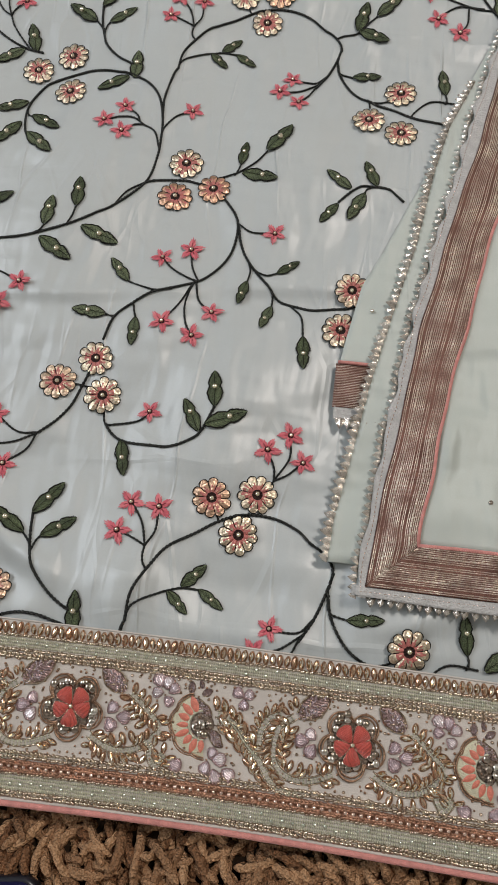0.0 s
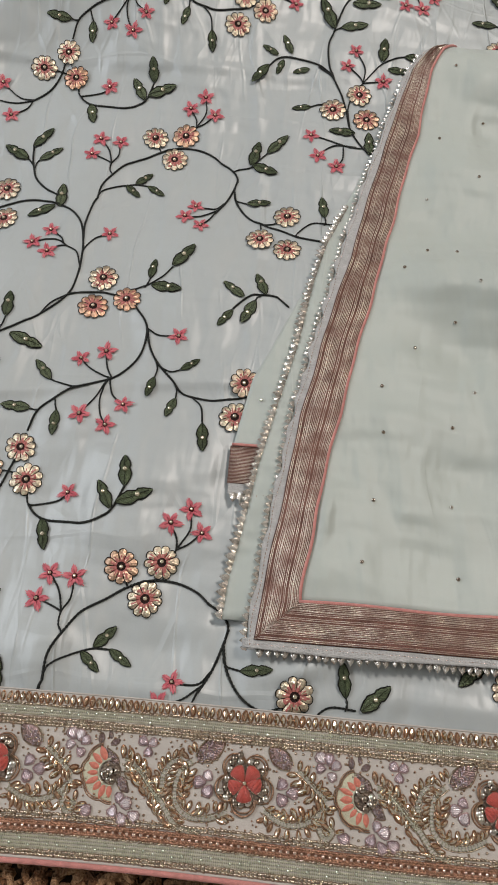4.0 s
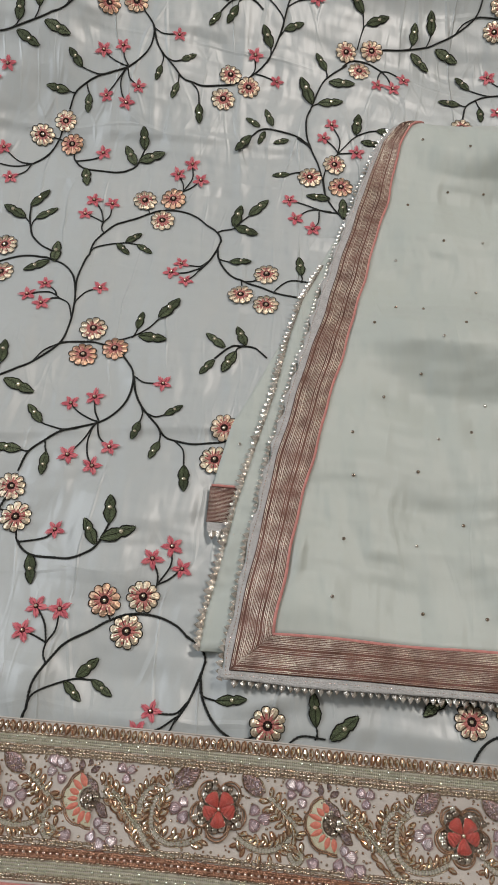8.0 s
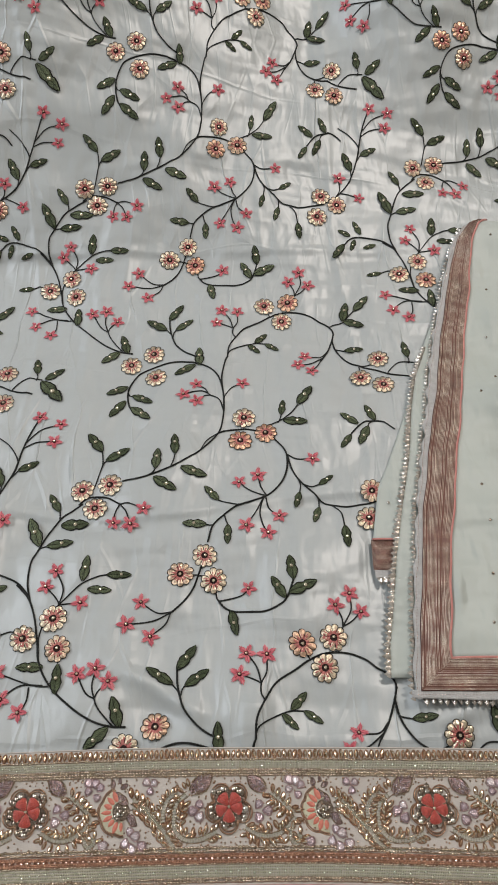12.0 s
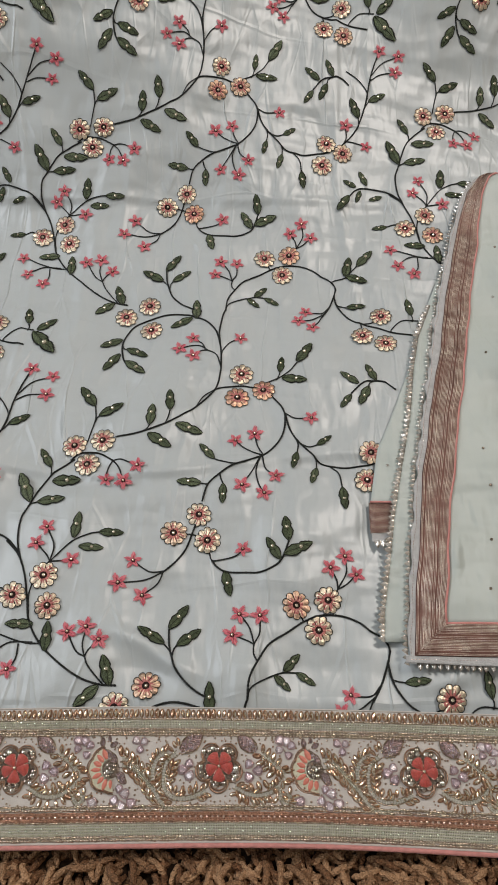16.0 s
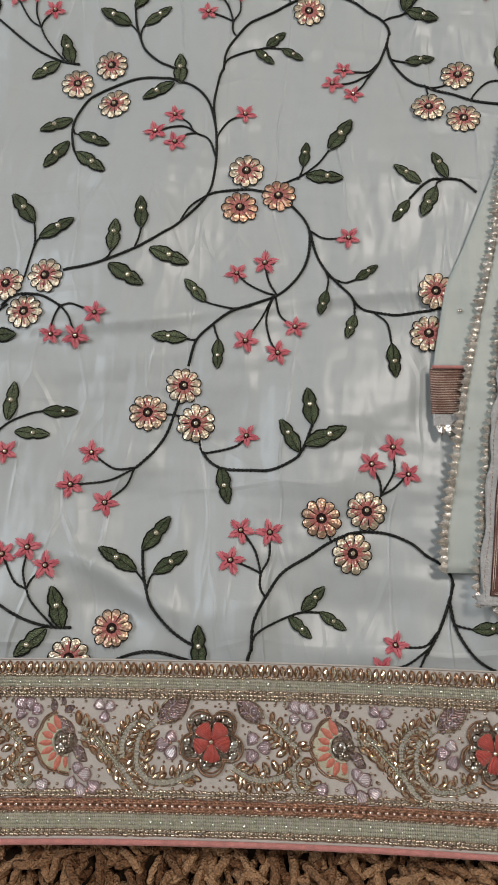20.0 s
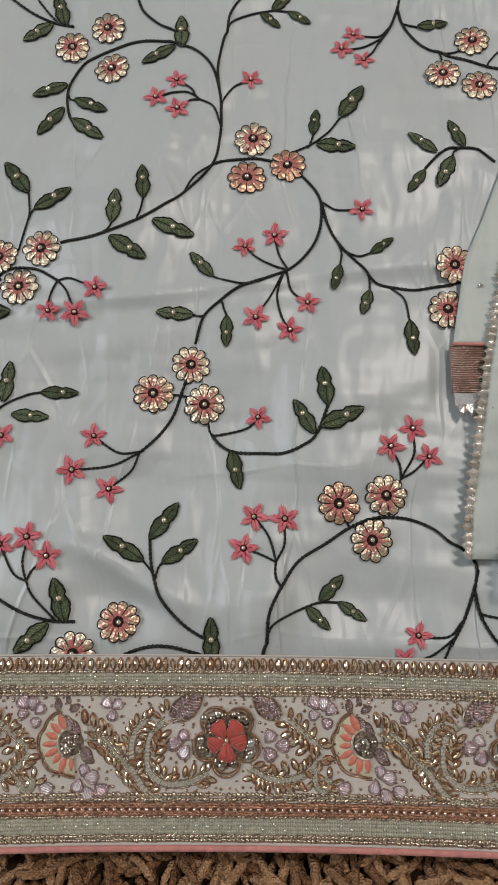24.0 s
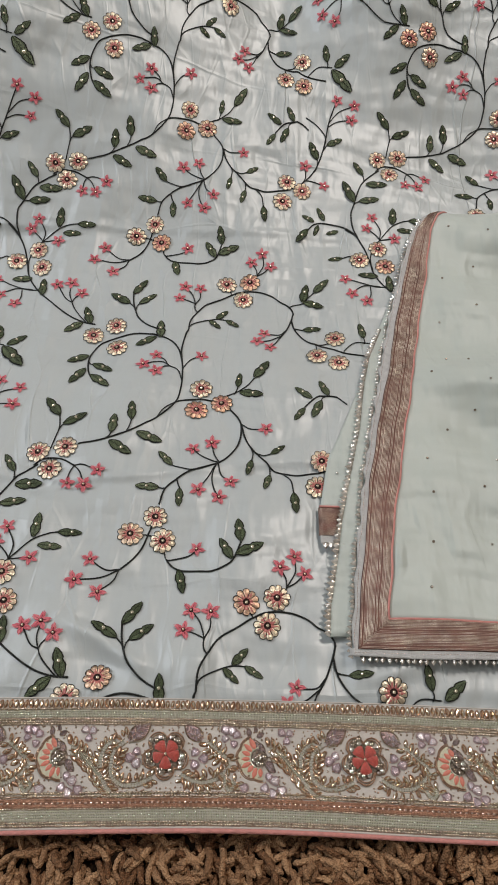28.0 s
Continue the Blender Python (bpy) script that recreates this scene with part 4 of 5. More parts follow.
def cord(*flat):
    """A double row of mint beads bent into a stalk."""
    pts = [(flat[i] / 1000, flat[i + 1] / 1000, 0) for i in range(0, len(flat), 2)]
    line = smooth_line(pts, 0.00085)
    for u0 in along(flat[0]):
        spots = [lace_at(u0 + p.x, p.y, 0.0006) for p in line]
        beads, run = [], 0.0
        for i in range(1, len(spots)):
            d = spots[i] - spots[i - 1]
            run += d.length
            if run < 0.00108 or d.length < 1e-7:
                continue
            run = 0.0
            turn = math.degrees(math.atan2(d.y, d.x))
            for side in (-0.00066, 0.00066):
                m = pose(*spots[i], 0, 0, turn) @ pose(0, side, -0.0004, 0, 0, rng.uniform(-12, 12)) @ Matrix.Scale(rng.uniform(0.9, 1.1), 4)
                beads.append(moved(STALK_BEAD, m))
        v, f, p = join(beads)
        tagged(place("bead_stalk", mesh_of("bead_stalk", v, f, [MINT]), border), kind="stuff")
        bits = []
        for side in (-1, 1):
            edge = []
            for i, p in enumerate(spots):
                d = spots[min(i + 1, len(spots) - 1)] - spots[max(i - 1, 0)]
                q = Vector((-d.y, d.x, 0))
                edge.append(p + (q.normalized() * (0.00165 * side) if q.length else q) - Vector((0, 0, 0.0003)))
            bits.append(tube(edge, 0.00042, 4, 0.35, 0.0014))
            stalk_edges.append((edge, side))
        v, f, p = join(bits)
        place("edge_cord", mesh_of("edge_cord", v, f, [ZARI]), border)


def coral_flower(u0):
    """Five padded coral petals inside a scalloped cord filled with sequins."""
    c = Vector((u0, 0.0482, 0))
    m = lace_frame(u0, 0.0482)
    me = bpy.data.meshes.get("flower_pad")
    if me is None:
        v, f, p = dome(0.0125, 0.0125, 0.0006, 3, 20, 0.3)
        mesh_of("flower_pad", v, f, [DARK_NET])
        bits = []
        for i in range(9):
            u = i / 8
            h = 0.0010 + 0.0044 * (u ** 0.8 if u < 0.72 else 0.72 ** 0.8 * math.sqrt(max(0.03, 1 - ((u - 0.72) / 0.29) ** 2)))
            bits.append([Vector((0.0012 + 0.0086 * u, h * j, 0.0008 + 0.0026 * (1 - j * j) * math.sin(math.pi * (0.1 + 0.85 * u)))) for j in (-1, -0.6, -0.2, 0.2, 0.6, 1)])
        fv = [q for row in bits for q in row]
        ff = [(i * 6 + j, (i + 1) * 6 + j, (i + 1) * 6 + j + 1, i * 6 + j + 1) for i in range(8) for j in range(5)]
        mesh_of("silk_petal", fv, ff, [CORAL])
        rim = [row[0] + Vector((0, 0, 0.0005)) for row in bits] + [row[-1] + Vector((0, 0, 0.0005)) for row in reversed(bits)]
        mesh_of("petal_cord", *tube(rim, 0.00017, 4)[:2], [ZARI])
        line = []
        for k in range(5):
            w0 = math.radians(126 + 72 * k)
            for j in range(-7, 8):
                a = w0 - math.pi + math.pi + j * 0.235
                line.append(Vector((0.0100 * math.cos(w0) + 0.0066 * math.cos(a), 0.0100 * math.sin(w0) + 0.0066 * math.sin(a), 0.0007)))
        line.append(line[0])
        rings = [tube(line, 0.0006, 5, 0.15, 0.0014), tube([p * 0.9 for p in line], 0.0005, 5, 0.15, 0.0014)]
        v, f, p = join(rings)
        mesh_of("contour_cord", v, f, [SILVER_CORD])
        mesh_of("sequin", *dome(0.0020, 0.0020, 0.0004, 2, 9, 0.15)[:2], [SEQUIN])
        mesh_of("flower_heart", *dome(0.0012, 0.0012, 0.0014, 3, 8)[:2], [BEAD])
    base = place("flower_pad", bpy.data.meshes["flower_pad"], border, m, "coral flower with dark sequin backing")
    for k, (ang, size) in enumerate(((128, 1.0), (52, 1.03), (-8, 0.98), (-88, 1.02), (200, 0.95))):
        q = place("silk_petal", bpy.data.meshes["silk_petal"], base, pose(0, 0, 0.0008, 0, 0, ang) @ Matrix.Scale(size, 4))
        place("petal_cord", bpy.data.meshes["petal_cord"], base, pose(0, 0, 0.0008, 0, 0, ang) @ Matrix.Scale(size, 4))
    place("contour_cord", bpy.data.meshes["contour_cord"], base, pose(0, 0, 0.0003))
    place("flower_heart", bpy.data.meshes["flower_heart"], base, pose(0, 0, 0.0028))
    for k in range(5):
        w0 = math.radians(126 + 72 * k)
        for j in range(6):
            a, r = w0 + rng.uniform(-0.45, 0.45), rng.uniform(0.0100, 0.0146)
            place("sequin", bpy.data.meshes["sequin"], base, pose(r * math.cos(a), r * math.sin(a), 0.0006 + 0.0002 * j, rng.uniform(-16, 16), rng.uniform(-16, 16), 0))


def fan_flower(u0):
    """A half flower: cream scallop with coral flames round a sequin heart."""
    m = lace_frame(u0 + 0.0668, 0.0468, 0, 0, 0.92)
    if bpy.data.meshes.get("fan") is None:
        def rim_r(w):
            return 0.0156 + 0.0016 * abs(math.sin(3.5 * w)) ** 0.7
        w_all = [math.radians(112 + 168 * i / 42) for i in range(43)]
        v, f = [], []
        for w in w_all:
            for q in (0.0075, 0.0105, 0.0135, rim_r(w)):
                v.append(Vector((q * math.cos(w), q * 0.95 * math.sin(w), 0.0007 + 0.0008 * math.sin((q - 0.0075) / 0.0085 * math.pi))))
        for i in range(42):
            for j in range(3):
                f.append((i * 4 + j, i * 4 + j + 1, (i + 1) * 4 + j + 1, (i + 1) * 4 + j))
        mesh_of("fan", v, f, [CREAM])
        outer = [Vector((rim_r(w) * math.cos(w), rim_r(w) * 0.95 * math.sin(w), 0.0007)) for w in w_all]
        bits = [tube(outer, 0.00055, 5, 0.15, 0.0014), tube([p * 1.07 for p in outer], 0.00045, 5)]
        vv, ff, pp = join(bits)
        mesh_of("fan_cord", vv, ff, [SILVER_CORD])
        inner = [Vector((0.0074 * math.cos(w), 0.0074 * math.sin(w), 0.0009)) for w in [math.radians(95 + 190 * i / 30) for i in range(31)]]
        mesh_of("heart_stalk", *tube(inner, 0.0008, 6, 0.2, 0.0016)[:2], [MINT])
        flame = [Vector((0.0078 * u, 0.0017 * math.sin(math.pi * (0.12 + 0.85 * u)) * j, 0.0006 * (1 - abs(j)))) for u in [k / 6 for k in range(7)] for j in (-1, 0, 1)]
        fl = [(i * 3 + j, (i + 1) * 3 + j, (i + 1) * 3 + j + 1, i * 3 + j + 1) for i in range(6) for j in range(2)]
        mesh_of("flame", flame, fl, [FLAME])
        mesh_of("fan_heart", *dome(0.0066, 0.0066, 0.0008, 3, 16, 0.3)[:2], [DARK_NET])
    fan = place("fan", bpy.data.meshes["fan"], border, m, "cream half flower with coral flames")
    place("fan_cord", bpy.data.meshes["fan_cord"], fan)
    place("heart_stalk", bpy.data.meshes["heart_stalk"], fan)
    for k in range(8):
        w = math.radians(118 + 156 * k / 7)
        place("flame", bpy.data.meshes["flame"], fan, pose(0.0077 * math.cos(w), 0.0075 * math.sin(w), 0.0015, 0, 0, math.degrees(w)) @ Matrix.Diagonal((rng.uniform(0.75, 1.15), rng.uniform(0.8, 1.3), 1, 1)))
    place("fan_heart", bpy.data.meshes["fan_heart"], fan)
    for k in range(14):
        a, r = rng.uniform(0, 6.28), rng.uniform(0, 0.0056)
        place("sequin", bpy.data.meshes["sequin"], fan, pose(r * math.cos(a), r * math.sin(a), 0.0006 + 0.0002 * k, rng.uniform(-20, 20), rng.uniform(-20, 20), 0))


for u0 in LACE_STARTS:
    if U0 + 0.016 < u0 < U1 - 0.016:
        coral_flower(u0)
    if U0 + 0.02 < u0 + 0.067 < U1 - 0.02:
        fan_flower(u0)


def border_motifs():
    """Stalks, stones, petals and seed beads of one repeat, in millimetres."""
    cord(-29.2, 57.4, -36.1, 51.4, -38.3, 43.5, -37.3, 34.6, -30.2, 28.7, -19.3, 28.5, -7.9, 33.1)
    cord(10.4, 36.1, 20.3, 30.9, 30.2, 30.2, 39.1, 34.1, 46.0, 41.5)
    cord(28.2, 58.4, 37.1, 51.4, 46.0, 43.5)
    zari(-27.2, 57.9, -12.9, 68.7)
    zari(25.7, 58.4, 12.9, 67.7)
    petal(-18.1, 48.0, -22.7, 51.9)
    petal(-18.5, 46.7, -28.2, 46.0)
    petal(-18.1, 46.0, -21.8, 39.6)
    petal(18.8, 47.0, 22.7, 51.9)
    petal(18.8, 46.0, 30.2, 45.5)
    petal(18.8, 45.0, 22.7, 39.1)
    stone(-34.6, 53.9, -38.6, 56.4)
    stone(-32.9, 57.9, -36.1, 60.8)
    stone(-30.7, 60.3, -33.1, 64.3)
    stone(-28.7, 62.3, -30.2, 66.8)
    stone(-31.6, 49.0, -27.2, 52.4)
    stone(-33.1, 45.5, -28.2, 48.5)
    stone(-34.1, 41.5, -28.7, 44.5)
    stone(-33.6, 37.6, -30.2, 40.5)
    stone(-32.1, 32.6, -33.1, 37.1)
    stone(-30.2, 31.6, -28.7, 36.1)
    stone(-24.7, 31.2, -24.2, 36.1)
    stone(-19.8, 31.2, -19.3, 36.1)
    stone(-15.3, 32.6, -15.3, 37.4)
    stone(-37.1, 30.7, -41.0, 32.6)
    stone(-34.6, 27.7, -39.1, 28.7)
    stone(-31.6, 25.9, -36.1, 26.2)
    stone(24.2, 32.6, 21.8, 37.6)
    stone(29.7, 33.1, 26.7, 38.6)
    stone(34.1, 34.6, 31.2, 39.6)
    stone(12.4, 31.2, 8.4, 30.2)
    stone(16.3, 29.7, 14.8, 25.9)
    stone(20.8, 28.7, 19.3, 23.7)
    stone(25.2, 28.2, 25.2, 22.7)
    stone(30.7, 28.2, 32.1, 23.2)
    stone(35.1, 29.7, 37.1, 25.7)
    stone(30.2, 57.4, 30.7, 62.8)
    stone(33.6, 54.9, 35.1, 60.3)
    stone(37.1, 51.9, 38.6, 57.4)
    stone(40.1, 49.0, 43.0, 53.9)
    stone(29.2, 54.9, 23.2, 55.4)
    stone(32.1, 51.4, 25.7, 49.9)
    stone(35.6, 48.5, 29.2, 45.5)
    stone(39.1, 45.5, 33.1, 41.5)
    dot(-31.6, 68.7)
    dot(-10.4, 65.3)
    dot(-3.5, 67.4)
    dot(7.9, 67.4)
    dot(15.8, 55.9)
    dot(27.7, 66.8)
    dot(31.9, 66.8)
    dot(36.6, 66.8)
    dot(-21.3, 54.9)
    dot(-16.5, 53.9)
    dot(-16.3, 58.8)
    dot(-26.7, 39.6)
    dot(28.7, 41.0)
    dot(-8.9, 27.2)
    dot(-2.3, 26.2)
    dot(5.4, 25.2)
    dot(10.2, 24.7)
    dot(-18.8, 25.7)
    dot(19.3, 52.9)
    dot(-37.1, 69.2)
    dot(-37.6, 64.3)
    cord(72.8, 53.2, 79.7, 51.9, 88.6, 42.8, 96.6, 34.4, 104.5, 25.0, 113.4, 22.1, 119.9, 23.0)
    cord(72.8, 49.3, 81.7, 48.0, 88.6, 40.8, 95.6, 34.9)
    cord(96.6, 35.9, 96.1, 46.8, 99.5, 54.2, 105.5, 57.2)
    cord(42.0, 35.4, 42.8, 29.0, 46.2, 25.5, 49.5, 28.8, 47.5, 31.0)
    zari(59.4, 61.1, 58.9, 67.1)
    zari(64.8, 64.6, 63.3, 68.5)
    zari(64.8, 61.1, 69.8, 64.1)
    zari(59.9, 58.6, 67.8, 52.7)
    zari(61.9, 56.7, 70.8, 51.2)
    zari(70.8, 44.8, 77.2, 38.9)
    zari(71.8, 41.8, 78.2, 37.9)
    stone(73.3, 55.2, 71.8, 61.6)
    stone(77.7, 53.7, 76.2, 60.1)
    stone(82.2, 51.7, 80.2, 57.7)
    stone(85.7, 49.3, 84.2, 55.2)
    stone(89.1, 45.8, 87.6, 51.2)
    stone(93.6, 40.4, 92.1, 46.8)
    stone(74.8, 46.8, 79.2, 44.3)
    stone(79.2, 44.8, 84.2, 40.8)
    stone(83.2, 41.3, 87.6, 36.9)
    stone(89.1, 34.4, 92.6, 31.0)
    stone(92.1, 31.0, 96.1, 27.5)
    stone(95.6, 28.0, 100.0, 25.0)
    stone(98.6, 25.0, 103.5, 23.0)
    stone(44.5, 39.4, 44.5, 33.9)
    stone(41.0, 31.5, 38.6, 33.9)
    petal(45.0, 61.6, 40.0, 68.0)
    petal(46.5, 61.6, 47.0, 68.0)
    petal(48.0, 60.1, 52.4, 64.1)
    petal(45.0, 60.1, 39.5, 59.6)
    petal(46.0, 57.7, 50.5, 54.7)
    petal(85.7, 63.1, 80.7, 66.1)
    petal(86.7, 63.4, 90.6, 65.6)
    petal(86.2, 62.1, 86.2, 56.7)
    petal(72.8, 31.9, 74.3, 36.9)
    petal(73.3, 31.5, 80.7, 31.9)
    petal(74.8, 30.5, 85.2, 24.0)
    petal(73.3, 30.0, 77.7, 21.1)
    petal(71.8, 30.5, 69.8, 24.5)
    petal(51.4, 28.0, 58.9, 25.5)
    dot(36.9, 68.0)
    dot(51.9, 68.0)
    dot(57.7, 68.0)
    dot(75.7, 67.1)
    dot(68.8, 66.6)
    dot(55.9, 63.8)
    dot(68.3, 59.3)
    dot(98.6, 66.1)
    dot(90.6, 58.6)
    dot(77.7, 50.2)
    dot(106.5, 52.2)
    dot(89.6, 35.4)
    dot(84.7, 30.5)
    dot(80.7, 34.9)
    dot(88.1, 27.0)
    dot(63.8, 26.8)
    dot(61.4, 22.1)
    dot(67.3, 22.1)
    dot(51.4, 22.8)
    dot(37.6, 26.0)
    dot(107.5, 43.8)


border_motifs()

# small leaflets that fill the stalks between the larger stones, and seed beads strewn on the ground cloth
fill, r = [], random.Random(21)
for edge, side in stalk_edges:
    run = 0.0
    for a, b in zip(edge, edge[1:]):
        run += (b - a).length
        if run < 0.0026:
            continue
        run = 0.0
        turn = math.atan2(b.y - a.y, b.x - a.x) + side * r.uniform(0.7, 1.0)
        q = b + Vector((math.cos(turn), math.sin(turn), 0)) * 0.0021
        if 0.027 < q.y < 0.068 and min((q.x - x) ** 2 + (q.y - y) ** 2 for x, y in taken) > 0.0023 ** 2:
            taken.append((q.x, q.y))
            m = pose(q.x, q.y, q.z - 0.0004, r.uniform(-14, 14), r.uniform(-10, 10), math.degrees(turn)) @ Matrix.Scale(r.uniform(0.82, 0.98), 4)
            fill.append(moved(STONE_BIT, m))
v, f, p = join(fill)
tagged(place("leaflet_filling", mesh_of("leaflet_filling", v, f, [AMBER, SILVER_CORD, GLINT_FACET], p, smooth=False), border), kind="stuff")
fill = []
seed = dome(0.0006, 0.0006, 0.0008, 2, 6)
for u in np.arange(U0 + 0.004, U1 - 0.004, 0.0042):
    for v_row in np.arange(0.0265, 0.069, 0.0042):
        uu_, vv = u + r.uniform(-0.0015, 0.0015), v_row + r.uniform(-0.0015, 0.0015)
        if r.random() < 0.75 and min((uu_ - x) ** 2 + (vv - y) ** 2 for x, y in taken) > 0.0030 ** 2:
            fill.append(moved(seed, lace_frame(uu_, vv, 0, 0, r.uniform(0.8, 1.3))))
v, f, p = join(fill)
tagged(place("seed_beading", mesh_of("seed_beading", v, f, [SILVER_CORD]), border), kind="stuff")

# ---- the folded scarf ----
scarf = thing("folded_scarf", "folded pale green georgette scarf with copper border, on embroidered fabric", "scarf", at=(0.003, 0.0025, 0.0005))
inner_x = bez_fn(((0.140, 0.1605), (0.153, 0.161), (0.206, 0.168), (0.261, 0.178), (0.322, 0.1905), (0.408, 0.2095), (0.485, 0.2255), (0.544, 0.239), (0.599, 0.248), (0.623, 0.257), (0.638, 0.272)))
band_x = bez_fn(((0.115, 0.134), (0.152, 0.138), (0.202, 0.145), (0.271, 0.155), (0.328, 0.1665), (0.407, 0.1855), (0.492, 0.2035), (0.556, 0.2195), (0.602, 0.232), (0.625, 0.250), (0.638, 0.272)))
strip_x = bez_fn(((0.105, 0.1255), (0.141, 0.1275), (0.168, 0.131), (0.215, 0.1365), (0.268, 0.1445), (0.32, 0.1545), (0.374, 0.166), (0.435, 0.1785), (0.487, 0.191), (0.539, 0.205), (0.569, 0.2135), (0.602, 0.224), (0.619, 0.237), (0.638, 0.268)))
layer_x = bez_fn(((0.13, 0.1115), (0.155, 0.113), (0.188, 0.119), (0.235, 0.1265), (0.281, 0.1365), (0.328, 0.1475), (0.383, 0.156), (0.423, 0.165), (0.454, 0.177), (0.5, 0.195)))
Y_INNER, Y_BAND, Y_STRIP, Y_TOP = 0.1465, 0.1225, 0.1168, 0.640


def wob(y):
    return 0.0005 * math.sin(73 * y) + 0.0004 * math.sin(141 * y + 1)


def scarf_z(x, y):
    """Upper face of the folded scarf: layers of soft cloth with a slack fold across."""
    z = float(lift(x, y)) + 0.0110
    z += 0.0125 * math.exp(-((y - 0.380 + 0.10 * (x - 0.3)) / 0.032) ** 2) * min(1, max(0, (x - 0.205) / 0.05))
    z -= 0.0050 * math.exp(-((y - 0.325 + 0.12 * (x - 0.3)) / 0.026) ** 2) * min(1, max(0, (x - 0.21) / 0.06))
    z += 0.0045 * math.sin(19 * x + 30 * y) * math.sin(23 * y - 11 * x) * min(1, max(0, (x - 0.19) / 0.08))
    z += 0.0036 * math.exp(-((x - 0.174 - 0.06 * (y - 0.2)) / 0.0016) ** 2) * math.exp(-((y - 0.197) / 0.022) ** 2)
    z += 0.0150 * math.exp(-((y - 0.605) / 0.04) ** 2) * math.exp(-((x - 0.345) / 0.035) ** 2)
    z += 0.0042 * math.sin(62 * y + 9 * x + 0.6 * math.sin(14 * x)) * min(1, max(0, (x - 0.20) / 0.09)) * min(1, max(0, (y - 0.16) / 0.05))
    z += 0.0006 * math.sin(80 * x + 3) * math.sin(60 * y)
    z += 0.0022 * math.sin(38 * x + 1.0) * math.exp(-((y - 0.172) / 0.03) ** 2)
    drop = max(0.0, (y - (Y_TOP - 0.016)) / 0.016)
    return z - 0.0085 * min(1, drop) ** 2


rows = []
for i in range(110):
    y = Y_INNER + (Y_TOP - Y_INNER) * i / 109
    x0 = inner_x(y) + wob(y)
    rows.append([(x0 + (0.66 - x0) * (j / 90) ** 1.15, y + 0.012 * (j / 90) * (1 if i > 90 else 0) * (i - 90) / 19 if i > 90 else y, 0) for j in range(91)])
panel = np.array([[(x, y, scarf_z(x, y)) for x, y, _ in r] for r in rows])
main = place("panel", grid_mesh("panel", panel, GEORGETTE), scarf, label="pale green georgette panel with tiny gilt beads")
thick = main.modifiers.new("thickness", "SOLIDIFY")
thick.thickness, thick.offset = 0.0065, -1.0


def ribbon(name, a_line, b_line, across, mats, dz, ribs=0.0, label="", thickness=0.0, clip=None):
    """A strip between two lines of (x, y); its faces take mats in stripes across."""
    n = len(a_line)
    v, f, p = [], [], []
    for i in range(n):
        for j in range(across + 1):
            u = j / across
            x, y = a_line[i][0] * (1 - u) + b_line[i][0] * u, a_line[i][1] * (1 - u) + b_line[i][1] * u
            x, y = clip(x, y) if clip else (x, y)
            v.append((x, y, scarf_z(x, y) + dz + ribs * (j % 2)))
    for i in range(n - 1):
        for j in range(across):
            f.append((i * (across + 1) + j, i * (across + 1) + j + 1, (i + 1) * (across + 1) + j + 1, (i + 1) * (across + 1) + j))
            p.append(0 if j % 12 == 5 else (j + j // 12) % len(mats))
    ob = place(name, mesh_of(name, v, f, mats, p), scarf, label=label)
    if thickness:
        s = ob.modifiers.new("thickness", "SOLIDIFY")
        s.thickness, s.offset = thickness, 0.0
    return ob


ys = [Y_BAND + (0.6375 - Y_BAND) * i / 150 for i in range(151)]
side_in = [(inner_x(max(y, Y_INNER)) + wob(y) - max(0, Y_INNER - y) * 0.25, y) for y in ys]
side_out = [(band_x(y) + 0.8 * wob(y * 0.9), y) for y in ys]
X_CORNER = band_x(Y_BAND)
LEAN_ = (0.161 - X_CORNER) / (Y_INNER - Y_BAND)
ZARI_STRIPES = [COPPER, BRIGHT]
ribbon("zari_band", side_out, side_in, 46, ZARI_STRIPES, 0.0012, 0.0003, "ribbed copper and gold zari band", 0.0008,
       lambda x, y: (min(x, X_CORNER + (y - Y_BAND) * LEAN_) if y < Y_INNER else x, y))
xs = [X_CORNER + (0.66 - X_CORNER) * i / 150 for i in range(151)]
ribbon("zari_band", [(x, Y_BAND) for x in xs], [(x, Y_INNER) for x in xs], 46, ZARI_STRIPES, 0.0014, 0.0003, "ribbed copper and gold zari band", 0.0008,
       lambda x, y: (x, min(y, Y_BAND + (x - X_CORNER) / LEAN_)))
ys2 = [Y_STRIP + (0.636 - Y_STRIP) * i / 260 for i in range(261)]
ribbon("hem_strip", [(strip_x(y) + 0.0040 + 1.6 * wob(y * 2.3) + 0.0005 * math.sin(310 * y), y) for y in ys2], [(band_x(y) + 0.0012, y) for y in ys2], 5, [HEM], 0.0004, 0.0, "pale fused hem strip", 0.0012)
xs2 = [0.128 + (0.66 - 0.128) * i / 110 for i in range(111)]
ribbon("hem_strip", [(x, Y_STRIP - 0.0008 * math.sin(40 * x)) for x in xs2], [(x, Y_BAND + 0.0005) for x in xs2], 5, [HEM], 0.0006, 0.0, "pale fused hem strip", 0.0012)
pipe = [(inner_x(y) + wob(y), y) for y in [Y_INNER + (0.637 - Y_INNER) * i / 110 for i in range(111)]]
place("pink_piping", mesh_of("pink_piping", *tube([Vector((x, y, scarf_z(x, y) + 0.0010)) for x, y in reversed(pipe)], 0.0012, 6)[:2], [PIPING]), scarf, label="salmon pink piping")
pipe2 = [(0.160 + 0.5 * i / 100, Y_INNER + 0.0006 * math.sin(i * 0.3)) for i in range(101)]
